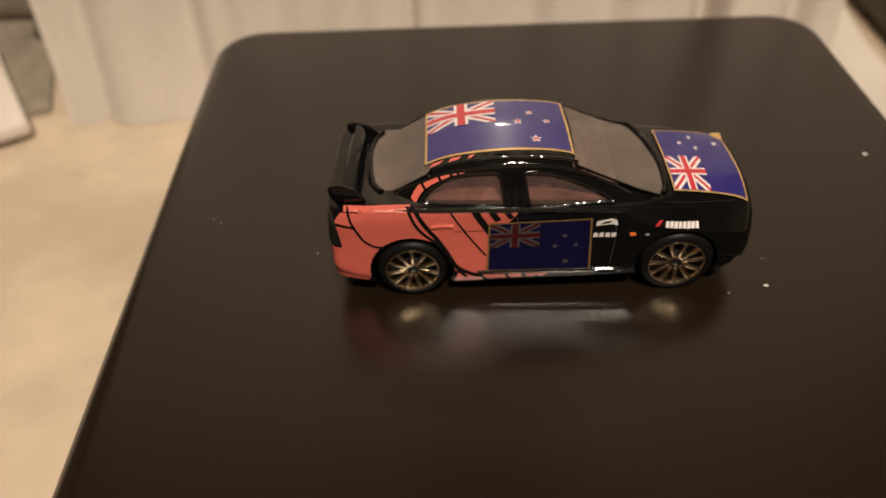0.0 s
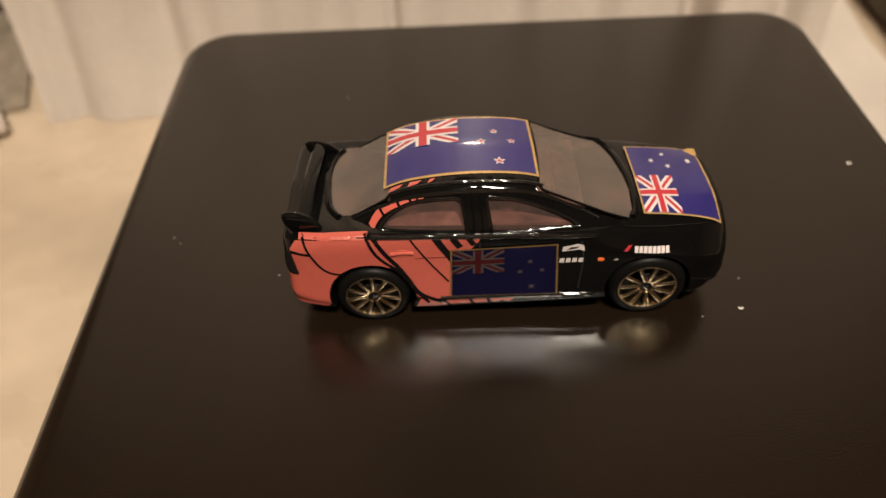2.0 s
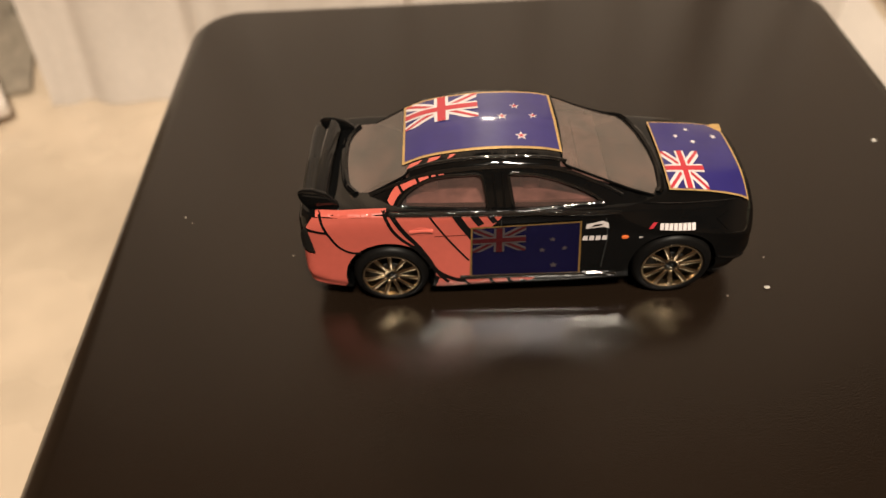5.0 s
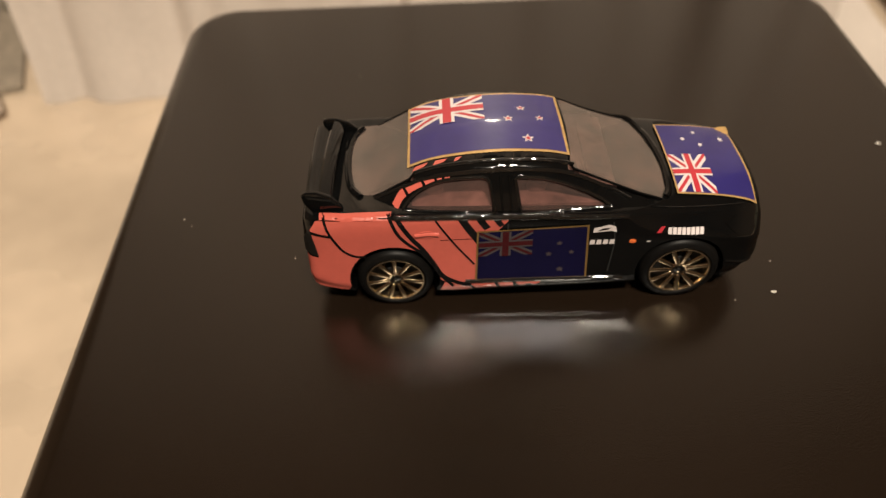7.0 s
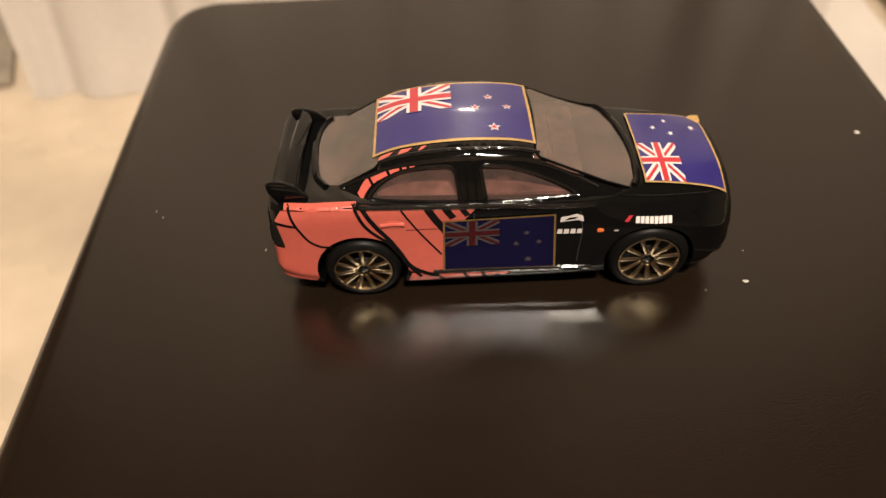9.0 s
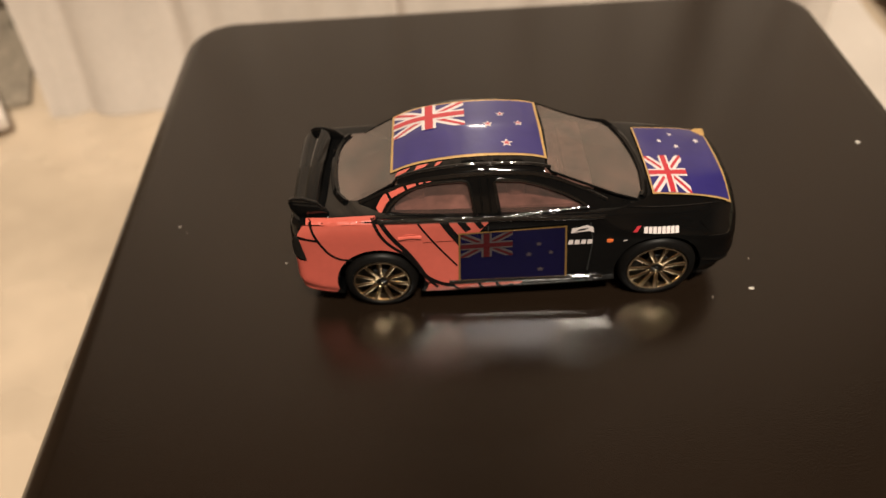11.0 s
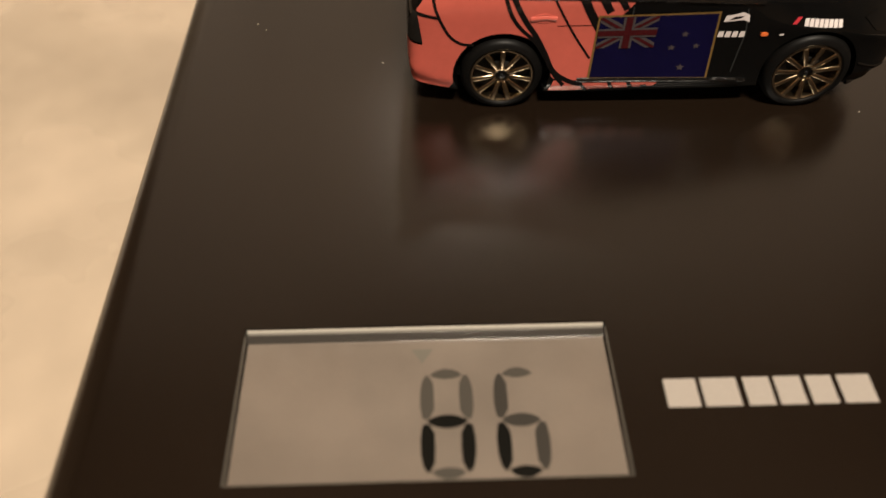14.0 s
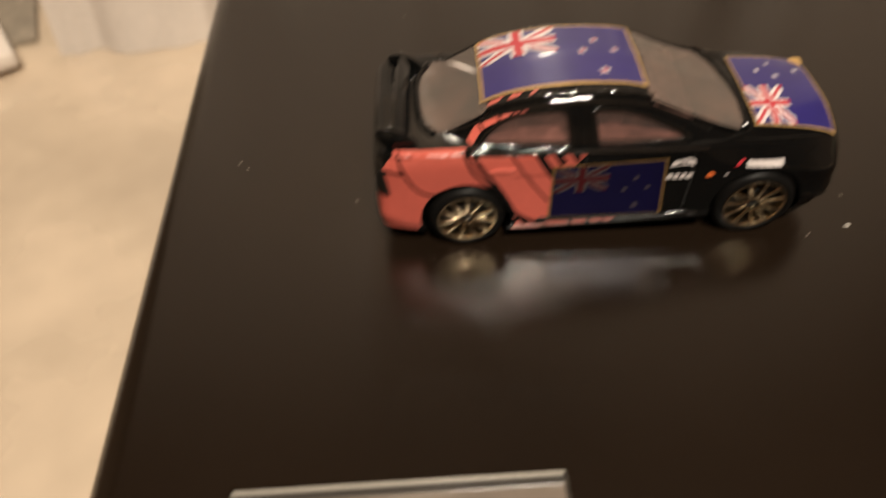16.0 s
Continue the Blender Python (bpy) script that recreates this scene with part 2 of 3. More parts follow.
def cloth():
    """The white cloth that lies on the table beside the scale."""
    rings = []
    for i in range(61):
        x = 10.2 + 6.2 * i / 60
        ring = []
        for k in range(41):
            y = -2 + 26 * k / 40
            z = Z_TABLE + 0.16 + 0.10 * math.sin(1.3 * x + 0.2 * y) + 0.1 * noise.noise((x * 0.5, y * 0.4, 1.0))
            if i in (0, 60) or k in (0, 40):
                z = Z_TABLE + 0.02
            ring.append((x + 0.2 * math.sin(0.6 * y), y, z))
        rings.append(ring)
    bm = loop_mesh(rings, False, False)
    got = bmesh.ops.solidify(bm, geom=bm.faces[:], thickness=0.02)
    return bm


def tall_curtain():
    """White curtain, unseen, added across the room behind the table for the scale to reflect."""
    rings = []
    for i in range(361):
        x = -110 + 220 * i / 360
        y = 95 + 2.6 * math.sin(0.80 * x) + 1.3 * math.sin(1.43 * x + 0.7)
        rings.append([(x, y, -78), (x, y, 40), (x, y, 161.9), (x, y + 0.3, 161.9), (x, y + 0.3, 40), (x, y + 0.3, -78)])
    return loop_mesh(rings)


tagged(part("reflector_curtain", tall_curtain(), M_CLOTH, None), "unseen tall white cotton curtain in folds, added behind the table as a reflector", "curtain")
tagged(part("folded_cloth", cloth(), M_CLOTH, None), "white cotton cloth lying loosely on the table", "cloth")
white_board = part("white_board", box(-14, 0, 0, 9, 0.3, 0.9, 0.15), M_WHITE_BOX)
white_board.matrix_world = pose(-0.166, 0.136, Z_TABLE * CM, 0, 0, 32)
tagged(white_board, "flat white painted board lying on a grey-brown strip", "board")
tagged(part("cushion", box(16.9, 40, 2, 40, Z_TABLE, -1.5, 1.0, 4), M_OLIVE), "dark olive fabric cushion on the table", "cushion")
# grey-brown strip put in for the shaded gap beside the white board
gap_strip = part("gap_strip", box(-15, 0, -1.0, 10, 0, 0.3, 0.1), M_GREY)
gap_strip.matrix_world = pose(-0.170, 0.164, Z_TABLE * CM, 0, 0, 18)
tagged(gap_strip, "grey-brown strip added for the shaded gap by the white board", "mat")
tagged(part("cushion", box(-31, -16.2, 22.5, 28, Z_TABLE, 7.5, 1.2, 4), M_GREY), "grey-brown fabric cushion standing on the table behind the curtain", "cushion")
# rounded lump added for an unidentified dark spot beside the curtain
weight = bmesh.new()
bmesh.ops.create_uvsphere(weight, u_segments=16, v_segments=10, radius=0.55)
bmesh.ops.bisect_plane(weight, geom=weight.verts[:] + weight.edges[:] + weight.faces[:], plane_co=(0, 0, -0.42), plane_no=(0, 0, -1), clear_outer=True)
weight.transform(Matrix.Translation((-18.9, 21.4, Z_TABLE + 0.42)) @ Matrix.Diagonal((1.2, 0.9, 1, 1)))
tagged(part("dark_blob", weight, M_OLIVE), "small dark olive blob beside the curtain's hem", "weight")
# unseen stems and caps, added to carry the lamps
for spot, watts, size in (*LAMPS, WASH):
    light = empty("lamp_fitting", pose(spot[0], spot[1], 1.62))
    tagged(light, "unseen ceiling fitting added for a lamp, switched on", "ceiling light")
    bm = bmesh.new()
    bmesh.ops.create_cone(bm, cap_ends=True, segments=16, radius1=0.35, radius2=0.35, depth=(1.62 - spot[2]) * 100 - 5, matrix=Matrix.Translation((0, 0, -((1.62 - spot[2]) * 100 - 5) / 2)))
    part("stem", bm, M_WELL, light)
    drop = (spot[2] - 1.62) * 100
    cap = bmesh.new()
    bmesh.ops.create_cone(cap, cap_ends=True, segments=32, radius1=size[1] * 50, radius2=size[1] * 30, depth=2, matrix=Matrix.Translation((0, 0, drop + 5)))
    part("cap", cap, M_WELL, light, "black round lamp cap")

# ---- kitchen scale ----
TURN = 1.17
L, R, F, B, CORNER = -7.02, 7.97, -8.9, 8.33, 1.25
LCD = (-5.18, -1.20, -6.78, -4.985)
kitchen_scale = empty("kitchen_scale", pose(0, 0, 0, 0, 0, TURN))
tagged(kitchen_scale, "flat black plastic kitchen scale with a grey digital display", "kitchen scale")


def outline(inset, radius, n=12):
    pts = []
    for cx, cy, a0 in ((R - radius, B - radius, 0), (L + radius, B - radius, 90), (L + radius, F + radius, 180), (R - radius, F + radius, 270)):
        for k in range(n + 1):
            a = radians(a0 + 90 * k / n)
            pts.append((cx + (radius - inset) * math.cos(a), cy + (radius - inset) * math.sin(a)))
    return pts


def scale_body():
    bm = bmesh.new()
    rings = []
    soft = 0.50
    for k in range(9):
        a = radians(90 * k / 8)
        rings.append((soft * (1 - math.sin(a)), -soft * (1 - math.cos(a))))
    rings += [(0.02, -0.9), (0.35, -1.5), (0.9, -1.75)]
    vs = [[bm.verts.new((x, y, z)) for x, y in outline(inset, CORNER)] for inset, z in rings]
    n = len(vs[0])
    for a, b in zip(vs, vs[1:]):
        for i in range(n):
            j = (i + 1) % n
            bm.faces.new((a[i], b[i], b[j], a[j]))
    bm.faces.new(list(reversed(vs[-1])))
    hole = [bm.verts.new((x, y, 0)) for x, y in ((LCD[0], LCD[2]), (LCD[1], LCD[2]), (LCD[1], LCD[3]), (LCD[0], LCD[3]))]
    low = [bm.verts.new((v.co.x, v.co.y, -0.24)) for v in hole]
    for i in range(4):
        j = (i + 1) % 4
        bm.faces.new((hole[i], hole[j], low[j], low[i]))
    bm.faces.new(low)
    edges = [bm.edges.get((vs[0][i], vs[0][(i + 1) % n])) for i in range(n)] + [bm.edges.get((hole[i], hole[(i + 1) % 4])) for i in range(4)]
    bmesh.ops.triangle_fill(bm, use_beauty=True, use_dissolve=False, edges=edges)
    bmesh.ops.recalc_face_normals(bm, faces=bm.faces)
    return bm


part("body", scale_body(), M_PLATE, kitchen_scale, "satin black plastic body", angle=30)
display = part("display", box(LCD[0] + 0.03, LCD[1] - 0.03, LCD[2] + 0.03, LCD[3] - 0.03, -0.22, -0.10), M_LCD, kitchen_scale, "grey liquid crystal display reading 86", smooth=False)
part("window_edge", box(LCD[0] + 0.02, LCD[1] - 0.02, LCD[3] - 0.046, LCD[3] - 0.014, -0.09, -0.002, 0.010), M_LENS_EDGE, kitchen_scale, "bright clear plastic edge")
# dark strip stands in for the shadow band below the window edge
part("edge_shade_strip", box(LCD[0] + 0.02, LCD[1] - 0.02, LCD[3] - 0.135, LCD[3] - 0.05, -0.098, -0.06), M_EDGE_SHADE, kitchen_scale, "dark strip painted for the shade under the window edge", smooth=False)

for x0, x1, y0, y1 in ((LCD[0], LCD[0] + 0.016, LCD[2], LCD[3] - 0.06), (LCD[1] - 0.016, LCD[1], LCD[2], LCD[3] - 0.06), (LCD[0] + 0.02, LCD[1] - 0.02, LCD[2], LCD[2] + 0.02)):
    part("window_edge", box(x0, x1, y0, y1, -0.098, -0.012, 0.006), M_WINDOW_RIM, kitchen_scale, "thin clear plastic edge")


def segment(points, z=-0.094):
    bm = bmesh.new()
    bm.faces.new([bm.verts.new((x, y, z)) for x, y in points])
    bmesh.ops.recalc_face_normals(bm, faces=bm.faces)
    if bm.faces[:][0].normal.z < 0:
        bmesh.ops.reverse_faces(bm, faces=bm.faces)
    return bm


def digit(x0, x1, y0, y1, lit):
    """A seven-segment figure with tapered, rounded segments; lit names a material for each one that is on."""
    w, ym, g = 0.138, (y0 + y1) / 2, 0.022

    def flat(cx0, cx1, y, top):
        # a lens with pointed ends; the outer bars keep a rounder back
        k = [(u, 0.56 * math.sin(math.pi * u) ** 0.7) for u in (0, 0.06, 0.15, 0.3, 0.5, 0.7, 0.85, 0.94)] + [(1, 0)]
        under = 0.62 if top else 1.0
        k += [(u, -v * under) for u, v in reversed(k[1:-1])]
        return [(cx0 + (cx1 - cx0) * u, y + w * v) for u, v in k]

    def upright(x, ya, yb, side):
        k = [(-0.42, 0.05), (-0.56, 0.3), (-0.54, 0.62), (-0.38, 0.84), (-0.12, 0.97), (0.1, 0.96), (0.46, 0.78), (0.5, 0.5), (0.48, 0.2), (0.1, 0.02), (-0.2, 0.0)]
        return [(x + side * w * u, ya + (yb - ya) * v) for u, v in k]

    shapes = {
        "a": flat(x0 + 0.1, x1 - 0.1, y1 - w / 2, True), "g": flat(x0 + 0.06, x1 - 0.06, ym, False),
        "d": [(x, y0 + y1 - y) for x, y in flat(x0 + 0.1, x1 - 0.1, y1 - w / 2, True)],
        "f": upright(x0 + w / 2, ym + g, y1 - 0.05, 1), "b": upright(x1 - w / 2, ym + g, y1 - 0.05, -1),
        "e": [(x, 2 * ym - y) for x, y in upright(x0 + w / 2, ym + g, y1 - 0.05, 1)],
        "c": [(x, 2 * ym - y) for x, y in upright(x1 - w / 2, ym + g, y1 - 0.05, -1)],
    }
    for key, mat in lit.items():
        part("segment", segment(shapes[key]), mat, display, smooth=False)


# paler upper segments: haze reflected by the display window is put into their colour
digit(-3.26, -2.72, -6.72, -5.50, {"a": M_SEG_PALE, "b": M_SEG_PALE, "f": M_SEG_PALE, "g": M_SEG, "e": M_SEG, "c": M_SEG, "d": M_SEG_PALE})
digit(-2.49, -1.97, -6.72, -5.50, {"a": M_SEG_PALE, "f": M_SEG_MID, "g": M_SEG_MID, "e": M_SEG, "c": M_SEG_MID, "d": M_SEG})
part("mark", segment([(-3.36, -5.24), (-3.12, -5.24), (-3.24, -5.42)]), M_GHOST, display, smooth=False)

# the maker's print: one plain block a character, in its colour and size
LETTER_BARS = ((-0.72, -0.38), (-0.33, 0.05), (0.12, 0.40), (0.45, 0.73), (0.79, 1.06), (1.12, 1.47))
emblem = part("emblem", segment([(-0.72, -6.07), (-0.38, -6.07), (-0.38, -5.74), (-0.72, -5.74)], 0.004), M_PRINT, kitchen_scale, "cream printed bars of the maker's mark", smooth=False)
for a0, a1 in LETTER_BARS[1:]:
    part("bar", segment([(a0, -6.07), (a1, -6.07), (a1, -5.74), (a0, -5.74)], 0.004), M_PRINT, emblem, smooth=False)
tagged(part("riser_box", box(-5.4, 6.3, -7.4, 6.6, Z_TABLE, -1.75, 0.2), M_RIM), "plain dark box under the kitchen scale", "box").rotation_euler.z = radians(TURN)

rng = random.Random(4)


def speck(x, y, size):
    bm = bmesh.new()
    bmesh.ops.create_icosphere(bm, subdivisions=1, radius=size)
    for v in bm.verts:
        v.co = Vector((v.co.x * rng.uniform(0.7, 1.5), v.co.y * rng.uniform(0.6, 1.2), abs(v.co.z) * 0.35))
    bm.transform(Matrix.Translation((x, y, 0.001)))
    tagged(part("dust_speck", bm, M_DUST), "tiny pale speck of dust on the scale", "dust", "dust on the scale")


for x, y, size in ((3.64, -1.36, 0.042), (6.68, 2.14, 0.05), (3.78, -0.72, 0.013), (3.0, -1.5, 0.012), (-3.75, -0.35, 0.015), (-5.75, 0.65, 0.015), (-5.6, 0.5, 0.010), (-3.0, 4.9, 0.010)):
    speck(x, y, size)

# ---- toy car ----
toy_car = empty("toy_car")
tagged(toy_car, "black and coral toy car with three flag decals", "toy car")

# x, floor, sill half-width, side half-width, shoulder half-width, shoulder height, middle height
STATIONS = np.array([
    (-3.34, 0.64, 0.96, 1.05, 0.98, 1.42, 1.52), (-3.29, 0.44, 1.20, 1.26, 1.12, 1.62, 1.68), (-3.12, 0.38, 1.29, 1.33, 1.20, 1.71, 1.73), (-2.7, 0.30, 1.33, 1.36, 1.26, 1.73, 1.75),
    (-2.06, 0.30, 1.35, 1.38, 1.28, 1.74, 1.75), (-1.2, 0.28, 1.36, 1.37, 1.29, 1.73, 1.735), (0, 0.31, 1.36, 1.36, 1.29, 1.70, 1.71), (1.0, 0.34, 1.36, 1.36, 1.27, 1.65, 1.69),
    (1.6, 0.36, 1.34, 1.37, 1.20, 1.59, 1.69), (2.06, 0.32, 1.34, 1.38, 1.15, 1.54, 1.69), (2.6, 0.34, 1.29, 1.35, 1.07, 1.46, 1.66), (2.95, 0.36, 1.20, 1.28, 1.01, 1.38, 1.61),
    (3.14, 0.40, 1.06, 1.18, 0.93, 1.31, 1.55), (3.29, 0.48, 0.86, 0.98, 0.80, 1.17, 1.38), (3.36, 0.62, 0.55, 0.62, 0.52, 1.00, 1.16)])
# the far flank is a little narrower than the near one
FAR_BODY, FAR_CABIN = 0.75, 0.93


def smooth_row(t, table):
    """Catmull-Rom through the table's rows at the parameter t (rows count from 0)."""
    i = min(int(t), len(table) - 2)
    u = t - i
    p = [table[min(max(i + k, 0), len(table) - 1)] for k in (-1, 0, 1, 2)]
    return 0.5 * (2 * p[1] + (p[2] - p[0]) * u + (2 * p[0] - 5 * p[1] + 4 * p[2] - p[3]) * u * u + (3 * p[1] - p[0] - 3 * p[2] + p[3]) * u**3)


def ring_of(half):
    """A closed section from half of one (y, z from bottom middle to top middle), rounded by a spline."""
    pts = np.array(half)
    fine = [smooth_row(t, pts) for t in np.linspace(0, len(pts) - 1, 40)]
    return [(-y, z) for y, z in fine] + [(y, z) for y, z in reversed(fine[1:-1])]


def body_mesh():
    rings = []
    for t in np.linspace(0, len(STATIONS) - 1, 90):
        x, zb, wl, wm, ws, zs, zc = smooth_row(t, STATIONS)
        half = [(0, zb), (wl * 0.6, zb), (wl - 0.03, zb), (wl + 0.015, zb + 0.05), (wl + 0.045, zb + 0.14), (wm + 0.024, zb + 0.21), (wm, 0.45 * zs + 0.15), (wm - 0.012, 0.7 * zs), (wm - 0.02, zs - 0.24), (ws + 0.05, zs - 0.05), (ws, zs), (ws * 0.8, zs + (zc - zs) * 0.45), (ws * 0.45, zc - 0.02), (0, zc)]
        ring = []
        for y, z in ring_of(half):
            if y > 0:
                # the far shoulder stands a little higher than the near one
                y, z = y * FAR_BODY, z + 0.6 * (zc - z) * min(max((z - zs + 0.25) / 0.25, 0), 1)
            ring.append((x, y, z))
        rings.append(ring)
    return loop_mesh(rings)


from mathutils.bvhtree import BVHTree

shell = body_mesh()
BODY_TREE = BVHTree.FromBMesh(shell)
me = bpy.data.meshes.new("body")
shell.to_mesh(me)
shell.free()
rough_body = new("rough_body", me)
cutter_mesh = bmesh.new()
WHEELS = ((-2.07, 0.56), (2.07, 0.588))
for wx, wz in WHEELS:
    for side in (-1, 1):
        bmesh.ops.create_cone(cutter_mesh, cap_ends=True, segments=48, radius1=0.645, radius2=0.645, depth=0.95, matrix=Matrix.Translation((wx, side * 1.2, wz)) @ Matrix.Rotation(radians(90), 4, "X"))
cm = bpy.data.meshes.new("cutter")
cutter_mesh.to_mesh(cm)
cutter_mesh.free()
cutter = new("cutter", cm)
mod = rough_body.modifiers.new("wells", "BOOLEAN")
mod.object, mod.operation, mod.solver = cutter, "DIFFERENCE", "EXACT"
graph = bpy.context.evaluated_depsgraph_get()
cut = bmesh.new()
cut.from_mesh(bpy.data.meshes.new_from_object(rough_body.evaluated_get(graph)))
bpy.data.objects.remove(rough_body)
bpy.data.objects.remove(cutter)
body = part("body", cut, M_BLACK, toy_car, "gloss black die-cast body", angle=35)

# x, roof height in the middle, half-width at the belt, half-width at the roof's edge
CABIN = np.array([
    (-2.72, 1.60, 1.00, 0.84), (-2.5, 1.71, 1.06, 0.86), (-2.15, 1.89, 1.20, 0.88), (-1.8, 2.07, 1.25, 0.89), (-1.4, 2.22, 1.27, 0.89), (-0.7, 2.31, 1.27, 0.89), (0.0, 2.29, 1.27, 0.88),
    (0.42, 2.20, 1.27, 0.88), (0.85, 2.00, 1.25, 0.90), (1.3, 1.82, 1.17, 0.95), (1.65, 1.725, 1.12, 1.00), (1.95, 1.62, 1.06, 0.99)])


def cabin_mesh():
    rings = []
    for t in np.linspace(0, len(CABIN) - 1, 70):
        x, zt, wb, wr = smooth_row(t, CABIN)
        edge = zt - 0.105
        zb = min(1.55, edge - 0.12)
        half = [(0, zb - 0.25), (wb * 0.6, zb - 0.25), (wb, zb - 0.2), (wb, zb), (wb + (wr - wb) * 0.35, zb + (edge - zb) * 0.5), (wr + 0.02, edge - 0.02), (wr - 0.06, edge + 0.05), (wr * 0.6, zt - 0.035), (0, zt)]
        rings.append([(x, y if y < 0 else y * FAR_CABIN, z) for y, z in ring_of(half)])
    return loop_mesh(rings)


hull = cabin_mesh()
CABIN_TREE = BVHTree.FromBMesh(hull)
hull.free()


def first_hit(trees, start, way):
    best = None
    for tree in trees:
        place, normal, _, far = tree.ray_cast(start, way)
        if place is not None and (best is None or far < best[2]):
            best = (place, normal, far)
    return best


def flank_limit(trees, x):
    """How far out a place on the flank must lie, so that nothing slips onto the top."""
    return 0.95 * float(np.interp(x, STATIONS[:, 0], STATIONS[:, 4])) if trees[0] is BODY_TREE else 0.78


def belt(x, drop=0.045):
    """The height of the flank's upper edge."""
    return float(np.interp(x, STATIONS[:, 0], STATIONS[:, 5])) - drop


def draped(loops, axis, lift, trees, step=0.14, thick=0.0, side=-1):
    """A sheet cut to the loops (the first is the outline, the rest are holes) and laid on the car.
    axis 'y': loops are (x, z), laid on the car's flank; axis 'z': loops are (x, y), laid on it from above."""
    bm = bmesh.new()
    edges = []
    for loop in loops:
        vs = [bm.verts.new((u, v, 0)) for u, v in loop]
        edges += [bm.edges.new((a, b)) for a, b in zip(vs, vs[1:] + vs[:1])]
    bmesh.ops.triangle_fill(bm, use_beauty=True, use_dissolve=False, edges=edges)
    for k in (0, 1):
        lo, hi = min(v.co[k] for v in bm.verts), max(v.co[k] for v in bm.verts)
        for n in range(1, int((hi - lo) / step) + 1):
            normal, place = Vector((0, 0, 0)), Vector((0, 0, 0))
            normal[k], place[k] = 1, lo + n * step - 0.013
            bmesh.ops.bisect_plane(bm, geom=bm.verts[:] + bm.edges[:] + bm.faces[:], plane_co=place, plane_no=normal, dist=1e-5)
    bmesh.ops.triangulate(bm, faces=bm.faces[:])
    way = Vector((0, -side, 0)) if axis == "y" else Vector((0, 0, -1))
    missed, known = [], []
    normals = {}
    for v in bm.verts:
        start = Vector((v.co.x, side * 6, v.co.y)) if axis == "y" else Vector((v.co.x, v.co.y, 6))
        got = first_hit(trees, start, way)
        for _ in range(30):
            if axis == "z" or (got is not None and abs(got[0].y) > flank_limit(trees, start.x)):
                break
            start.z -= 0.01
            got = first_hit(trees, start, way)
        if got is None:
            missed.append((v, start))
            continue
        normals[v] = got[1]
        v.co = got[0] + got[1] * lift
        known.append(v)
    for v, start in missed:
        near = min(known, key=lambda o: (o.co - start).length_squared - ((o.co - start).dot(way)) ** 2)
        normals[v] = normals[near]
        if axis == "y":
            v.co = Vector((start.x, near.co.y, start.z))
        else:
            v.co = Vector((start.x, start.y, near.co.z))
    for face in bm.faces:
        face.normal_update()
    if sum(f.normal.dot(-way) for f in bm.faces) < 0:
        bmesh.ops.reverse_faces(bm, faces=bm.faces[:])
    if thick:
        rim = [e for e in bm.edges if e.is_boundary]
        out = bmesh.ops.extrude_edge_only(bm, edges=rim)
        old = {v: normals[v] for v in normals}
        for v in [g for g in out["geom"] if isinstance(g, bmesh.types.BMVert)]:
            near = min(known, key=lambda o: (o.co - v.co).length_squared)
            v.co -= old[near] * thick
    return bm


def bead(points, axis, radius, trees, sink=0.0, closed=False, side=-1):
    """A half-sunk round bead laid along a line on the car."""
    way = Vector((0, -side, 0)) if axis == "y" else Vector((0, 0, -1))
    path = []
    for u, v in points:
        start = Vector((u, side * 6, v)) if axis == "y" else Vector((u, v, 6))
        got = first_hit(trees, start, way)
        for _ in range(30):
            if axis == "z" or (got is not None and abs(got[0].y) > flank_limit(trees, start.x)):
                break
            start.z -= 0.01
            got = first_hit(trees, start, way)
        if got is not None:
            path.append((got[0] - got[1] * sink, got[1]))
    rings = []
    for i, (p, n) in enumerate(path):
        a = path[(i - 1) % len(path) if closed else max(i - 1, 0)][0]
        b = path[(i + 1) % len(path) if closed else min(i + 1, len(path) - 1)][0]
        along = (b - a).normalized()
        across = along.cross(n).normalized()
        rings.append([p + radius * (math.cos(t) * across + math.sin(t) * n) for t in (2 * math.pi * k / 8 for k in range(8))])
    if closed:
        rings.append(rings[0])
    return loop_mesh(rings, not closed)


def stroke(points, width):
    """A band along a line of points, as an outline."""
    left, right = [], []
    for i, p in enumerate(points):
        a, b = Vector(points[max(i - 1, 0)]), Vector(points[min(i + 1, len(points) - 1)])
        d = (b - a).normalized()
        w = (width[i] if isinstance(width, (list, tuple)) else width) / 2
        left.append((p[0] - d.y * w, p[1] + d.x * w))
        right.append((p[0] + d.y * w, p[1] - d.x * w))
    return left + right[::-1]


def curve_through(points, n=6):
    pts = np.array(points, float)
    return [tuple(smooth_row(t, pts)) for t in np.linspace(0, len(pts) - 1, (len(pts) - 1) * n + 1)]


BOTH, FLANK = (BODY_TREE, CABIN_TREE), (BODY_TREE,)

# windows: side panes, windscreen and rear screen
REAR_WINDOW = curve_through([(-1.90, 1.705), (-1.80, 1.82), (-1.62, 1.95), (-1.42, 2.04), (-1.18, 2.09)], 4) + [(-0.80, 2.115), (-0.735, 2.10), (-0.70, 2.06), (-0.64, 1.76), (-0.64, 1.71), (-0.67, 1.695)]
FRONT_WINDOW = [(-0.36, 2.09), (-0.30, 2.105)] + curve_through([(0.02, 2.08), (0.28, 2.01), (0.55, 1.90), (0.80, 1.775), (0.98, 1.67)], 4) + [(-0.24, 1.675), (-0.285, 1.70)]


def cabin_top(x):
    return float(np.interp(x, CABIN[:, 0], CABIN[:, 1]))


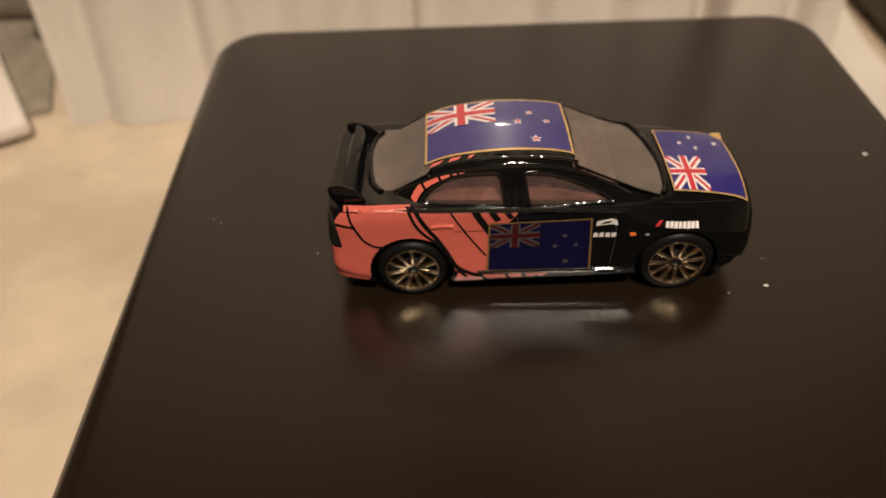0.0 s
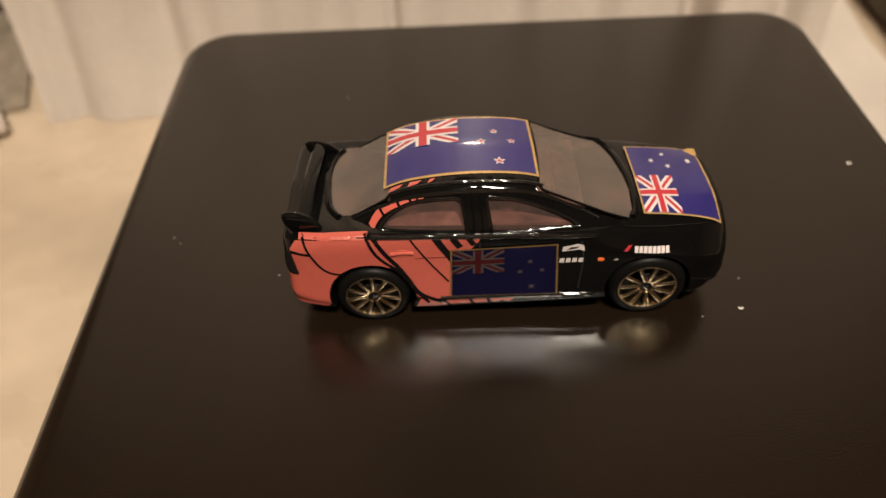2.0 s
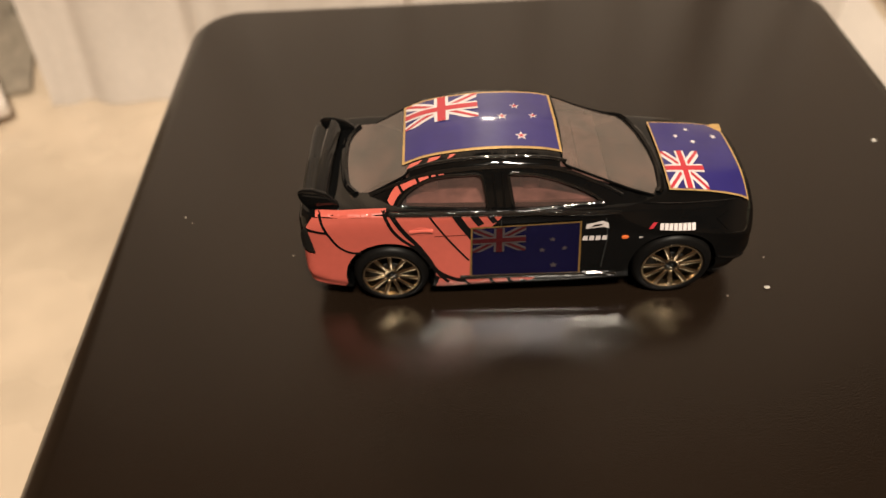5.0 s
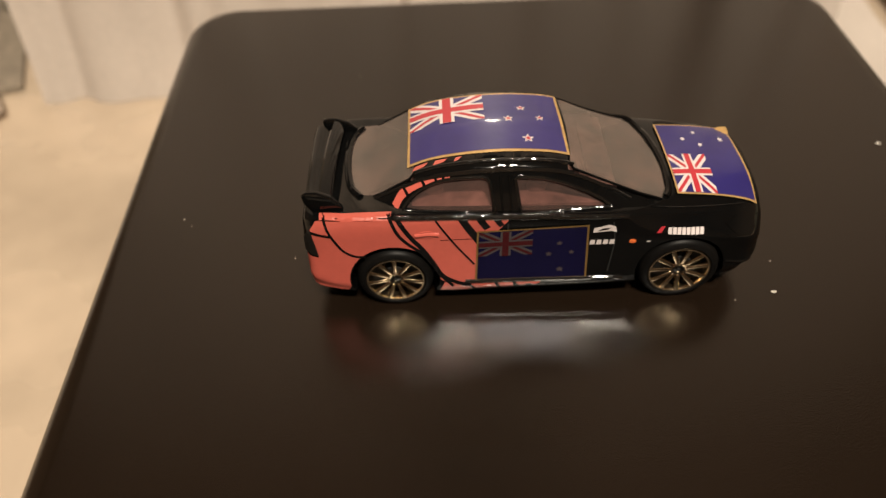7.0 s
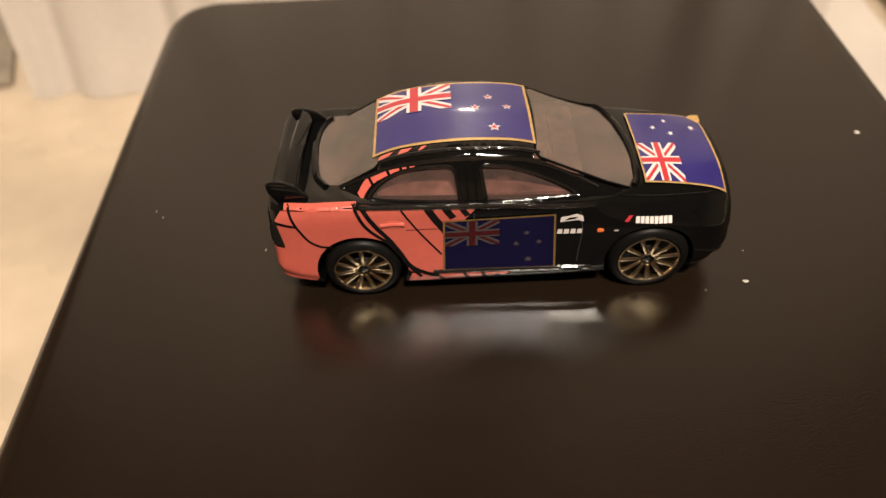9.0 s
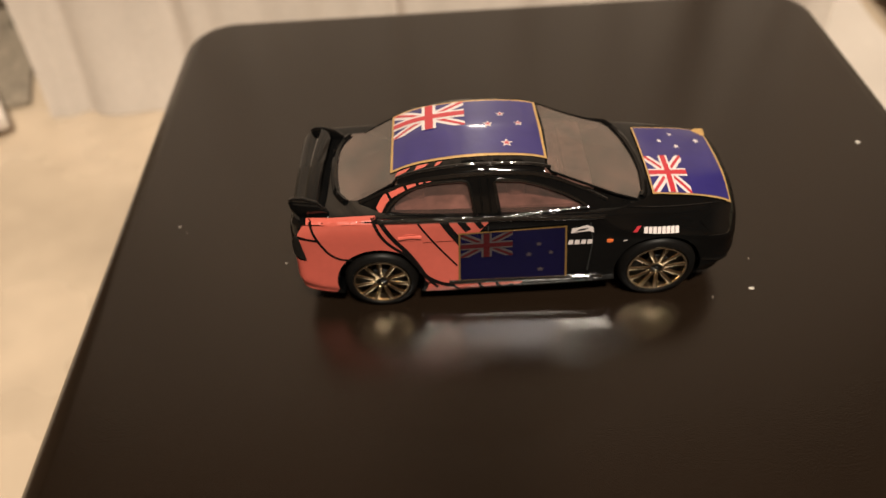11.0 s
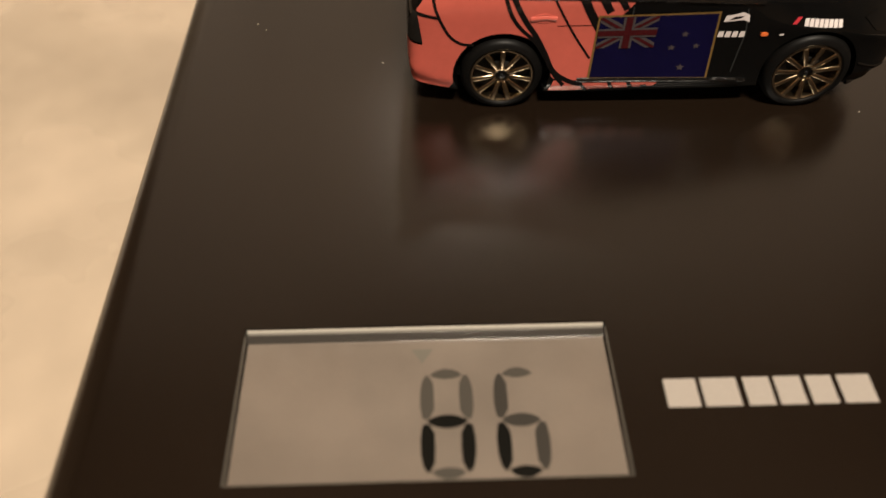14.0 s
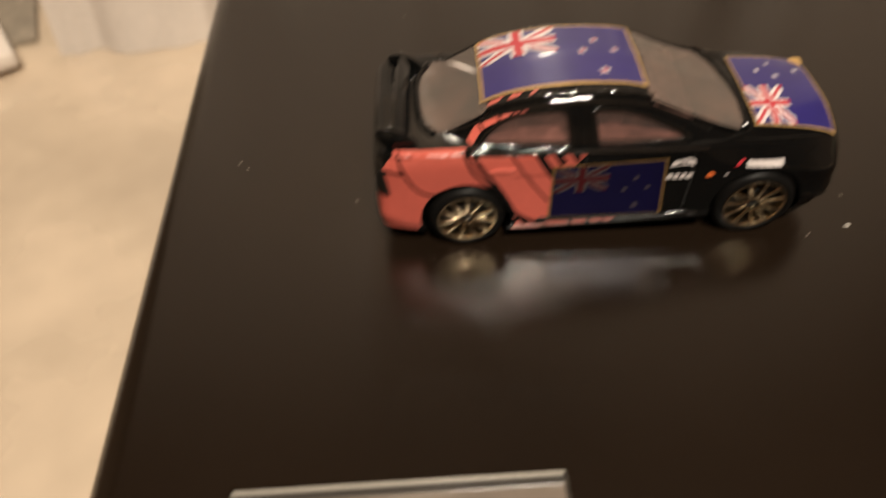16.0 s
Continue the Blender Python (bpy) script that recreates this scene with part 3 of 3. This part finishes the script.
glass = part("window", draped([REAR_WINDOW], "y", 0.004, (CABIN_TREE,)), M_GLASS, toy_car, "tinted rear side window")
part("window", draped([FRONT_WINDOW], "y", 0.004, (CABIN_TREE,)), M_GLASS, toy_car, "tinted front side window")
part("window", draped([REAR_WINDOW], "y", 0.004, (CABIN_TREE,), side=1), M_GLASS, toy_car, "tinted rear side window")
part("window", draped([FRONT_WINDOW], "y", 0.004, (CABIN_TREE,), side=1), M_GLASS, toy_car, "tinted front side window")


def spread(half):
    return half + [(x, -y) for x, y in reversed(half) if abs(y) > 1e-6]


WINDSCREEN = [(0.44, 0.0), (0.43, -0.5), (0.40, -0.78), (0.46, -0.85), (0.9, -0.87), (1.4, -0.94), (1.72, -0.98), (1.80, -0.8), (1.82, -0.4), (1.78, 0.0), (1.70, 0.4), (1.56, 0.70), (1.45, 0.80), (0.9, 0.79), (0.46, 0.77), (0.40, 0.72), (0.43, 0.4)]
REAR_SCREEN = [(-1.72, 0.0), (-1.72, -0.5), (-1.72, -0.76), (-1.80, -0.84), (-2.2, -0.86), (-2.50, -0.84), (-2.60, -0.74), (-2.68, -0.4), (-2.70, 0.0), (-2.68, 0.4), (-2.60, 0.68), (-2.50, 0.76), (-1.80, 0.77), (-1.72, 0.70)]
part("windscreen", draped([WINDSCREEN], "z", 0.006, BOTH), M_GLASS_TOP, toy_car, "hazy clear plastic windscreen")
part("rear_screen", draped([REAR_SCREEN], "z", 0.004, BOTH), M_GLASS_TOP, toy_car, "hazy clear plastic rear screen")

# the metal round the glass
side_line = [(x, cabin_top(x) - 0.10) for x in np.linspace(-2.28, 1.60, 40)]
side_shape = [(-2.28, 1.45)] + [(1.60, 1.40)] + side_line[::-1]
side_shape = [(x, max(z, 1.42)) for x, z in side_shape]
for side in (-1, 1):
    part("side_frame", draped([side_shape, REAR_WINDOW, FRONT_WINDOW], "y", 0.035, (CABIN_TREE,), 0.1, 0.05, side), M_BLACK, toy_car, "gloss black pillars and window frames")
ROOF = spread([(0.40, 0.0), (0.40, -0.5), (0.36, -0.86), (0.40, -0.93), (0.0, -0.965), (-0.7, -0.975), (-1.3, -0.97), (-1.75, -0.95), (-1.70, -0.84), (-1.68, -0.5), (-1.68, 0.0)])
part("roof", draped([ROOF], "z", 0.035, (CABIN_TREE,), 0.1, 0.05), M_BLACK, toy_car, "gloss black roof panel")
part("windscreen_trim", bead(curve_through([(1.79, -0.93), (1.85, -0.80), (1.88, -0.4), (1.84, 0.0), (1.76, 0.4), (1.61, 0.72), (1.47, 0.83)]), "z", 0.05, BOTH), M_BLACK, toy_car, "black trim at the foot of the windscreen")
part("rear_screen_trim", bead(curve_through([(-2.50, -0.88), (-2.64, -0.66), (-2.71, -0.25), (-2.72, 0.2), (-2.66, 0.5), (-2.54, 0.70)]), "z", 0.055, BOTH), M_BLACK, toy_car, "black trim at the foot of the rear screen")


def interior():
    bm = box(-1.8, 1.0, -1.12, 0.98, 1.60, 1.745, 0.03)
    for sx, h in ((-1.45, 2.02), (0.0, 2.06)):
        for sy in (-0.52, 0.40):
            merge(bm, box(sx - 0.16, sx + 0.12, sy - 0.36, sy + 0.36, 1.6, h - 0.12, 0.08, 3))
            merge(bm, box(sx - 0.13, sx + 0.05, sy - 0.16, sy + 0.16, h - 0.14, h, 0.05, 2))
    merge(bm, box(0.72, 1.1, -0.92, 0.8, 1.6, 1.79, 0.05, 2))
    ring = bmesh.new()
    bmesh.ops.create_cone(ring, cap_ends=True, segments=20, radius1=0.17, radius2=0.17, depth=0.05, matrix=Matrix.Translation((0.62, -0.48, 1.85)) @ Matrix.Rotation(radians(70), 4, "Y"))
    merge(bm, ring)
    return bm


part("interior", interior(), M_SEAT, toy_car, "reddish-brown moulded seats and dashboard")

# wheels


def lathe(profile, n=56):
    """Turns (radius, y) points round the y axis."""
    rings = [[(r * math.cos(2 * math.pi * i / n), y, r * math.sin(2 * math.pi * i / n)) for i in range(n)] for r, y in profile]
    return loop_mesh(rings, False)


def wheel(x, y, z, out, turn, size):
    """out: -1 or 1, the way the wheel's face looks."""
    hub = part("wheel", lathe([(0.02, out * 0.0), (0.02, -out * 0.4), (0.2, -out * 0.4), (0.2, -out * 0.08), (0.02, -out * 0.08)]), M_WELL, toy_car, "toy wheel with a bronze rim and black tyre")
    hub.location, hub.scale = (x * CM, y * CM, z * CM), (size, 1, size)
    tyre = [(0.452, 0.0), (0.475, 0.015), (0.53, 0.0), (0.565, -0.03), (0.585, -0.08), (0.588, -0.2), (0.588, -0.38), (0.57, -0.44), (0.5, -0.46), (0.43, -0.46), (0.43, -0.05), (0.452, 0.0)]
    part("tyre", lathe([(r, -out * -v) for r, v in tyre]), M_TYRE, hub, "smooth black plastic tyre")
    rim = lathe([(r, -out * v) for r, v in ((0.405, 0.30), (0.405, 0.02), (0.418, -0.005), (0.443, -0.005), (0.452, 0.02), (0.452, 0.06), (0.42, 0.3))])
    for k in range(11):
        spoke = box(0.11, 0.425, -0.022, 0.022, -0.035, 0.035, 0.018, 3)
        for v in spoke.verts:
            v.co.y += out * (0.0 - 0.03 * (1 - (v.co.x / 0.44)) - 0.008)
            v.co.z *= 1.15 - 0.35 * (1 - v.co.x / 0.44)
        merge(rim, spoke, Matrix.Rotation(radians(turn + 360 / 11 * k), 4, "Y"))
    boss = lathe([(0.085, out * -0.045), (0.088, out * -0.018), (0.108, out * -0.014), (0.125, out * -0.03), (0.13, out * -0.09)], 28)
    merge(rim, boss)
    part("rim", rim, M_BRONZE, hub, "bronze chromed multi-spoke rim", angle=30)
    part("back_plate", lathe([(0.002, -out * 0.22), (0.43, -out * 0.22)], 40), M_WELL, hub, "black wheel back")
    cap = lathe([(0.002, out * -0.028), (0.05, out * -0.03), (0.086, out * -0.04)], 20)
    part("hub_cap", cap, M_BLACK, hub, "dark centre cap")


for (wx, wz), turn in zip(WHEELS, (8, 20)):
    size = wz / 0.588
    wheel(wx, -1.395, wz, -1, turn, size)
    wheel(wx, 1.15, wz, 1, turn + 5, size)

# underside between the wheels
part("chassis", box(-3.0, 3.0, -1.0, 1.0, 0.26, 0.45, 0.05), M_WELL, toy_car, "black plastic chassis")

# spoiler


def wing():
    rings = []
    for k in range(25):
        v = -1 + 2 * k / 24
        y = -0.20 + 0.88 * v
        sweep = 0.06 * max(0.5 + 0.5 * v, 0) ** 1.6
        sag = 0.05 * v * v + 0.05 * max(v, 0)
        sec = [(-3.04, 2.03), (-3.01, 2.055), (-2.95, 2.04), (-2.89, 1.995), (-2.86, 1.95), (-2.90, 1.95), (-2.98, 1.985)]
        rings.append([(x + sweep, y, z - sag) for x, z in sec])
    return loop_mesh(rings)


spoiler = part("spoiler", wing(), M_BLACK, toy_car, "tall gloss black rear wing")


def fin(y, t, shift=0.0, low=0.0):
    shape = [(-3.27, 2.02), (-3.20, 2.06), (-3.05, 2.05), (-2.88, 1.97), (-2.74, 1.80), (-2.70, 1.68), (-2.98, 1.66), (-3.16, 1.72), (-3.25, 1.88)]
    shape = [(x + shift, z - low * (z - 1.66) / 0.4) for x, z in shape]
    return loop_mesh([[(x, y - t, z) for x, z in shape], [(x, y + t, z) for x, z in shape]])


for y, shift, low in ((-1.10, 0.0, 0.0), (0.68, 0.13, 0.08)):
    fb = fin(y, 0.04, shift, low)
    bmesh.ops.bevel(fb, geom=[e for e in fb.edges], offset=0.02, segments=2, affect="EDGES", profile=0.5)
    part("end_plate", fb, M_BLACK, spoiler, "curved black end plate")

# ---- livery and decals ----


def arch(wx, wz, r, a0, a1, n=18):
    return [(wx + r * math.cos(radians(a0 + (a1 - a0) * k / n)), wz + r * math.sin(radians(a0 + (a1 - a0) * k / n))) for k in range(n + 1)]


QUARTER = [(-3.26, 0.42), (-3.33, 0.66), (-3.33, 1.04), (-3.14, 1.02), (-3.15, 1.2), (-3.20, 1.52)] + [(x, belt(x, 0.04)) for x in np.linspace(-3.10, -0.44, 30)] + [(-0.60, 1.46), (-0.60, 0.50), (-1.08, 0.49), (-1.36, 0.52)] + arch(-2.07, 0.56, 0.665, 0, 190) + [(-2.78, 0.34)]
livery = part("rear_livery", draped([QUARTER], "y", 0.010, FLANK, 0.05), M_CORAL, toy_car, "coral red painted rear quarter")
OVER = [(x, -float(np.interp(x, STATIONS[:, 0], STATIONS[:, 4])) - 0.05) for x in np.linspace(-3.05, -2.06, 12)]
part("shoulder_livery", draped([OVER + [(x, y + 0.11 + 0.03 * (x + 2.5)) for x, y in reversed(OVER)]], "z", 0.011, FLANK, 0.05), M_CORAL, toy_car, "coral red painted shoulder")
SILL = [(-1.42, 0.31), (-1.36, 0.49), (-0.6, 0.485), (0.08, 0.485), (0.0, 0.40), (-0.6, 0.345), (-1.1, 0.315)]
part("sill_livery", draped([SILL], "y", 0.010, FLANK, 0.05), M_CORAL, toy_car, "coral red painted sill")
PILLAR = stroke(curve_through([(-2.00, 1.72), (-1.88, 1.86), (-1.68, 1.985), (-1.46, 2.075), (-1.24, 2.125)], 4), 0.075)
part("pillar_livery", draped([PILLAR], "y", 0.042, (CABIN_TREE,), 0.05), M_CORAL, toy_car, "coral red stripe round the rear window")
for gx, gz, a in ((-1.84, 1.89, 130), (-1.60, 2.02, 120), (-1.43, 2.085, 105), (-1.33, 2.105, 105)):
    d = Vector((math.cos(radians(a)), math.sin(radians(a)))) * 0.05
    part("livery_line", draped([stroke([(gx - d.x, gz - d.y), (gx + d.x, gz + d.y)], 0.04)], "y", 0.048, (CABIN_TREE,)), M_LINE, toy_car)
for x0, x1 in ((-1.74, -1.52), (-1.46, -1.26), (-1.18, -1.06)):
    part("roof_livery", draped([[(x0, -0.78), (x1 - 0.06, -0.76), (x1, -0.70), (x0 + 0.04, -0.70)]], "z", 0.042, (CABIN_TREE,)), M_CORAL, toy_car, "small coral red stripe at the roof's edge")
for shift in (-0.79, -0.875):
    part("roof_rail", bead([(x, shift - 0.03 * (1 - ((x + 0.6) / 1.4) ** 2)) for x in np.linspace(-1.72, 0.44, 30)], "z", 0.028, (CABIN_TREE,), -0.035), M_EDGE, toy_car, "raised gloss black rail along the roof")
for points, width in (
    (curve_through([(-2.10, 1.80), (-2.06, 1.66), (-1.98, 1.46), (-1.86, 1.29), (-1.66, 1.09), (-1.50, 0.84), (-1.36, 0.58), (-1.22, 0.42)]), 0.05),
    (curve_through([(-2.00, 1.76), (-1.91, 1.58), (-1.79, 1.37), (-1.66, 1.18), (-1.52, 0.92), (-1.38, 0.64), (-1.15, 0.48), (-0.98, 0.45)]), 0.07),
    (curve_through([(-1.46, 1.70), (-1.32, 1.45), (-1.15, 1.17), (-0.92, 0.84)]), 0.03),
    ([(-1.10, 1.71), (-0.98, 1.49), (-0.84, 1.26)], 0.11),
    ([(-0.86, 1.71), (-0.74, 1.52)], 0.10),
    ([(-0.64, 1.71), (-0.54, 1.56)], 0.08),
    (curve_through([(-2.99, 1.73), (-2.96, 1.55), (-2.87, 1.33), (-2.77, 1.16), (-2.62, 1.06), (-2.46, 1.05)]), 0.04),
    (curve_through([(-3.20, 1.48), (-3.04, 1.45), (-2.92, 1.43)]), 0.045),
    (curve_through([(-1.40, 1.33), (-1.1, 1.335), (-0.9, 1.335)]), 0.01),
    ([(-1.02, 0.485), (-0.90, 0.33)], 0.045),
    ([(-0.62, 0.49), (-0.54, 0.35)], 0.05),
    ([(-0.36, 0.49), (-0.28, 0.37)], 0.06),
    ([(-0.16, 0.49), (-0.10, 0.38)], 0.07),
):
    part("livery_line", draped([stroke(points, width)], "y", 0.015, FLANK, 0.06), M_LINE, toy_car)

# raised belt moulding and sill edge that catch the light
for line, radius in (([(x, belt(x, 0.012)) for x in np.linspace(-2.02, 1.2, 50)], 0.034), ([(x, 0.50) for x in np.linspace(-1.05, 1.24, 30)], 0.032)):
    part("moulding", bead(line, "y", radius * 1.25, FLANK), M_EDGE, toy_car, "thin gloss black moulding")
for ring in (REAR_WINDOW, FRONT_WINDOW):
    part("window_surround", bead(ring, "y", 0.028, (CABIN_TREE,), -0.034, True), M_EDGE, toy_car, "raised gloss black window surround")
part("window_surround", bead(curve_through([(-2.45, 1.62), (-2.1, 1.80), (-1.75, 1.985), (-1.4, 2.10), (-0.7, 2.18), (0.0, 2.16), (0.42, 2.07), (0.85, 1.87), (1.25, 1.68)]), "y", 0.032, (CABIN_TREE,), -0.03), M_EDGE, toy_car, "gloss black rain gutter over the windows")
for x in (-0.56, -0.44):
    part("door_pillar", bead([(x + 0.03 * k / 10, 2.13 - 0.42 * k / 10) for k in range(11)], "y", 0.018, (CABIN_TREE,), -0.03), M_BLACK, toy_car, "gloss black ridge of the door pillar")
for rim in (WINDSCREEN, REAR_SCREEN):
    part("screen_surround", bead(rim, "z", 0.02, (CABIN_TREE,), 0.0, True), M_BLACK, toy_car, "thin black screen surround")
part("bonnet_edge", bead(curve_through([(1.55, -1.12), (2.0, -1.1), (2.5, -1.02), (2.9, -0.92), (3.12, -0.8)]), "z", 0.015, FLANK), M_BLACK, toy_car, "gloss black bonnet edge")


def star(cx, cy, r, tilt=0.0):
    return [(cx + (r if k % 2 == 0 else r * 0.42) * math.sin(radians(36 * k + tilt)), cy + (r if k % 2 == 0 else r * 0.42) * math.cos(radians(36 * k + tilt))) for k in range(10)]


def clip_quad(poly, u0, u1, v0, v1):
    """Keeps the piece of a polygon inside an upright box."""
    for k, lim, keep in ((0, u0, 1), (0, u1, -1), (1, v0, 1), (1, v1, -1)):
        out = []
        for a, b in zip(poly, poly[1:] + poly[:1]):
            ina, inb = (a[k] - lim) * keep >= 0, (b[k] - lim) * keep >= 0
            if ina:
                out.append(a)
            if ina != inb:
                s = (lim - a[k]) / (b[k] - a[k])
                out.append((a[0] + s * (b[0] - a[0]), a[1] + s * (b[1] - a[1])))
        poly = out
    return poly


def flag(place, axis, lift, trees, label, aspect, inks=(M_GOLD, M_BLUE, M_WHITE, M_RED), red_stars=False):
    """A flag decal: place(u, v) gives the flag's corner-to-corner coordinates (0 to 1, v up) on the car; aspect is its length over its height."""
    gold, blue, white, red = inks
    def sheet(poly, mat, layer, name, parent):
        return part(name, draped([[place(u, v) for u, v in poly]], axis, lift + 0.0035 * layer, trees, 0.1), mat, parent)

    base = sheet([(-0.019, -0.018 * aspect), (0.5, -0.024 * aspect), (1.017, -0.018 * aspect), (1.02, 0.5), (1.018, 1 + 0.018 * aspect), (0.5, 1 + 0.015 * aspect), (-0.018, 1 + 0.018 * aspect), (-0.016, 0.5)], gold, 0, "flag_decal", toy_car)
    tagged(base, label)
    sheet([(0, 0), (1, 0), (1, 1), (0, 1)], blue, 1, "field", base)
    canton = (0, 0.5, 0.5, 1)
    for a, b in (((0, 0.5), (0.5, 1)), ((0, 1), (0.5, 0.5))):
        for w, mat, layer in ((0.105, white, 2), (0.036, red, 3)):
            d = Vector((b[0] - a[0], b[1] - a[1])) * 0.2
            band = stroke([(a[0] - d.x, a[1] - d.y), (b[0] + d.x, b[1] + d.y)], w)
            sheet(clip_quad(band, *canton), mat, layer, "diagonal", base)
    for w, mat, layer in ((0.10, white, 4), (0.058, red, 5)):
        h = w * aspect * 0.92
        sheet([(0.25 - w / 2, 0.5), (0.25 + w / 2, 0.5), (0.25 + w / 2, 1), (0.25 - w / 2, 1)], mat, layer, "upright", base)
        sheet([(0, 0.75 - h / 2), (0.5, 0.75 - h / 2), (0.5, 0.75 + h / 2), (0, 0.75 + h / 2)], mat, layer + 0.3, "crossbar", base)
    for su, sv, r in ((0.75, 0.70, 0.036), (0.655, 0.49, 0.038), (0.865, 0.51, 0.034), (0.765, 0.165, 0.044)):
        for k, mat, layer in ((1.0, white, 2), (0.58, red, 3))[: 2 if red_stars else 1]:
            sheet([(u, sv + (v - sv) * aspect * 0.9) for u, v in star(su, sv, r * k)], mat, layer, "star", base)
    return base


def quad(p00, p10, p11, p01):
    def place(u, v):
        return tuple(p00[i] * (1 - u) * (1 - v) + p10[i] * u * (1 - v) + p11[i] * u * v + p01[i] * (1 - u) * v for i in (0, 1))
    return place


flag(quad((-1.77, -0.62), (0.37, -0.62), (0.33, 0.68), (-1.77, 0.68)), "z", 0.045, (CABIN_TREE,), "blue flag decal with gold edge on the roof", 1.75, red_stars=True)
corner = bmesh.new()
spots = [first_hit(BOTH, Vector((x, y, 6)), Vector((0, 0, -1)))[0] + Vector((0, 0, up)) for x, y, up in ((3.05, 0.46, 0.04), (2.88, 0.61, 0.04), (2.95, 0.64, 0.08), (3.05, 0.60, 0.12), (3.07, 0.52, 0.07))]
corner.faces.new([corner.verts.new(p) for p in spots])
part("curled_corner", corner, M_GOLD, toy_car, "lifted gold corner of the bonnet flag")
flag(quad((3.10, -0.84), (3.02, 0.62), (1.95, 0.62), (1.98, -0.87)), "z", 0.034, BOTH, "blue flag decal with gold edge on the bonnet", 1.3)
flag(quad((-0.88, 0.545), (0.69, 0.54), (0.64, 1.50), (-0.86, 1.45)), "y", 0.018, FLANK, "blue flag decal with gold edge on the doors, colours darkened for dim light", 1.6, (M_GOLD_DIM, M_BLUE_DIM, M_WHITE_DIM, M_RED_DIM))

# sponsor marks as plain shapes, handle and lamps
sponsor = part("sponsor_mark", draped([[(0.73, 1.37), (0.98, 1.40), (1.06, 1.37), (1.04, 1.47), (0.95, 1.51), (0.84, 1.48), (0.74, 1.46)]], "y", 0.012, FLANK), M_WHITE, toy_car, "white flame-shaped printed mark")
part("gap", draped([[(0.79, 1.40), (0.93, 1.425), (0.98, 1.46), (0.86, 1.45)]], "y", 0.016, FLANK), M_LINE, sponsor)
for k in range(4):
    x = 0.70 + 0.092 * k
    part("sponsor_mark", draped([[(x, 1.15), (x + 0.075, 1.15), (x + 0.075, 1.235), (x + 0.012, 1.235)]], "y", 0.012, FLANK), M_WHITE, toy_car, "small white printed bar")
for k in range(8):
    x = 1.78 + 0.065 * k
    part("sponsor_mark", draped([[(x, 1.315 - 0.005 * k), (x + 0.054, 1.312 - 0.005 * k), (x + 0.054, 1.40 - 0.006 * k), (x, 1.403 - 0.006 * k)]], "y", 0.012, FLANK), M_WHITE, toy_car, "small white printed bar")
part("sponsor_mark", draped([[(1.62, 1.34), (1.68, 1.34), (1.74, 1.42), (1.68, 1.42)]], "y", 0.012, FLANK), M_RED, toy_car, "red slanted printed mark")
part("indicator", draped([[(1.26, 1.175), (1.30, 1.165), (1.35, 1.175), (1.355, 1.205), (1.31, 1.22), (1.265, 1.21)]], "y", 0.02, FLANK, 0.1, 0.02), M_AMBER, toy_car, "small orange side lamp")
part("side_vent", draped([[(1.50, 1.17), (1.56, 1.18), (1.56, 1.20), (1.51, 1.20)]], "y", 0.012, FLANK), M_WHITE, toy_car, "small white printed dot")
part("handle_recess", draped([[(-1.585 + 0.13 * math.cos(radians(a)), 1.44 + 0.065 * math.sin(radians(a))) for a in range(0, 360, 24)]], "y", 0.018, FLANK, 0.06, 0.012), M_CORAL, toy_car, "oval coral door handle recess")
part("door_handle", bead(curve_through([(-1.75, 1.43), (-1.58, 1.45), (-1.42, 1.435)]), "y", 0.035, FLANK, -0.005), M_CORAL, toy_car, "small moulded coral door handle")
part("headlamp", draped([[(2.62, 1.34), (2.78, 1.20), (3.02, 1.12), (3.10, 1.18), (3.02, 1.29), (2.80, 1.38)]], "y", 0.012, FLANK, 0.06, 0.01), M_BLACK, toy_car, "dark smoked headlamp")
part("front_lip", bead(curve_through([(2.72, 0.36), (2.9, 0.35), (3.05, 0.36), (3.14, 0.40)]), "y", 0.035, FLANK), M_BLACK, toy_car, "gloss black front lip")
part("bumper_crease", bead(curve_through([(2.72, 0.72), (2.9, 0.66), (3.05, 0.62), (3.15, 0.62)]), "y", 0.022, FLANK), M_BLACK, toy_car, "gloss black bumper crease")
part("tail_lamp", draped([[(-3.31, 1.08), (-3.13, 1.05), (-3.15, 1.2), (-3.19, 1.48), (-3.24, 1.50), (-3.30, 1.34)]], "y", 0.02, FLANK, 0.1, 0.03), M_TAIL, toy_car, "dark smoked tail lamp")
part("door_seam", draped([stroke([(-0.46, 1.60), (-0.44, 0.60)], 0.02)], "y", 0.009, FLANK), M_WELL, toy_car, "thin dark door gap")
part("door_seam", draped([stroke([(1.00, 1.55), (1.06, 1.2), (1.02, 0.62)], 0.02)], "y", 0.009, FLANK), M_WELL, toy_car, "thin dark door gap")
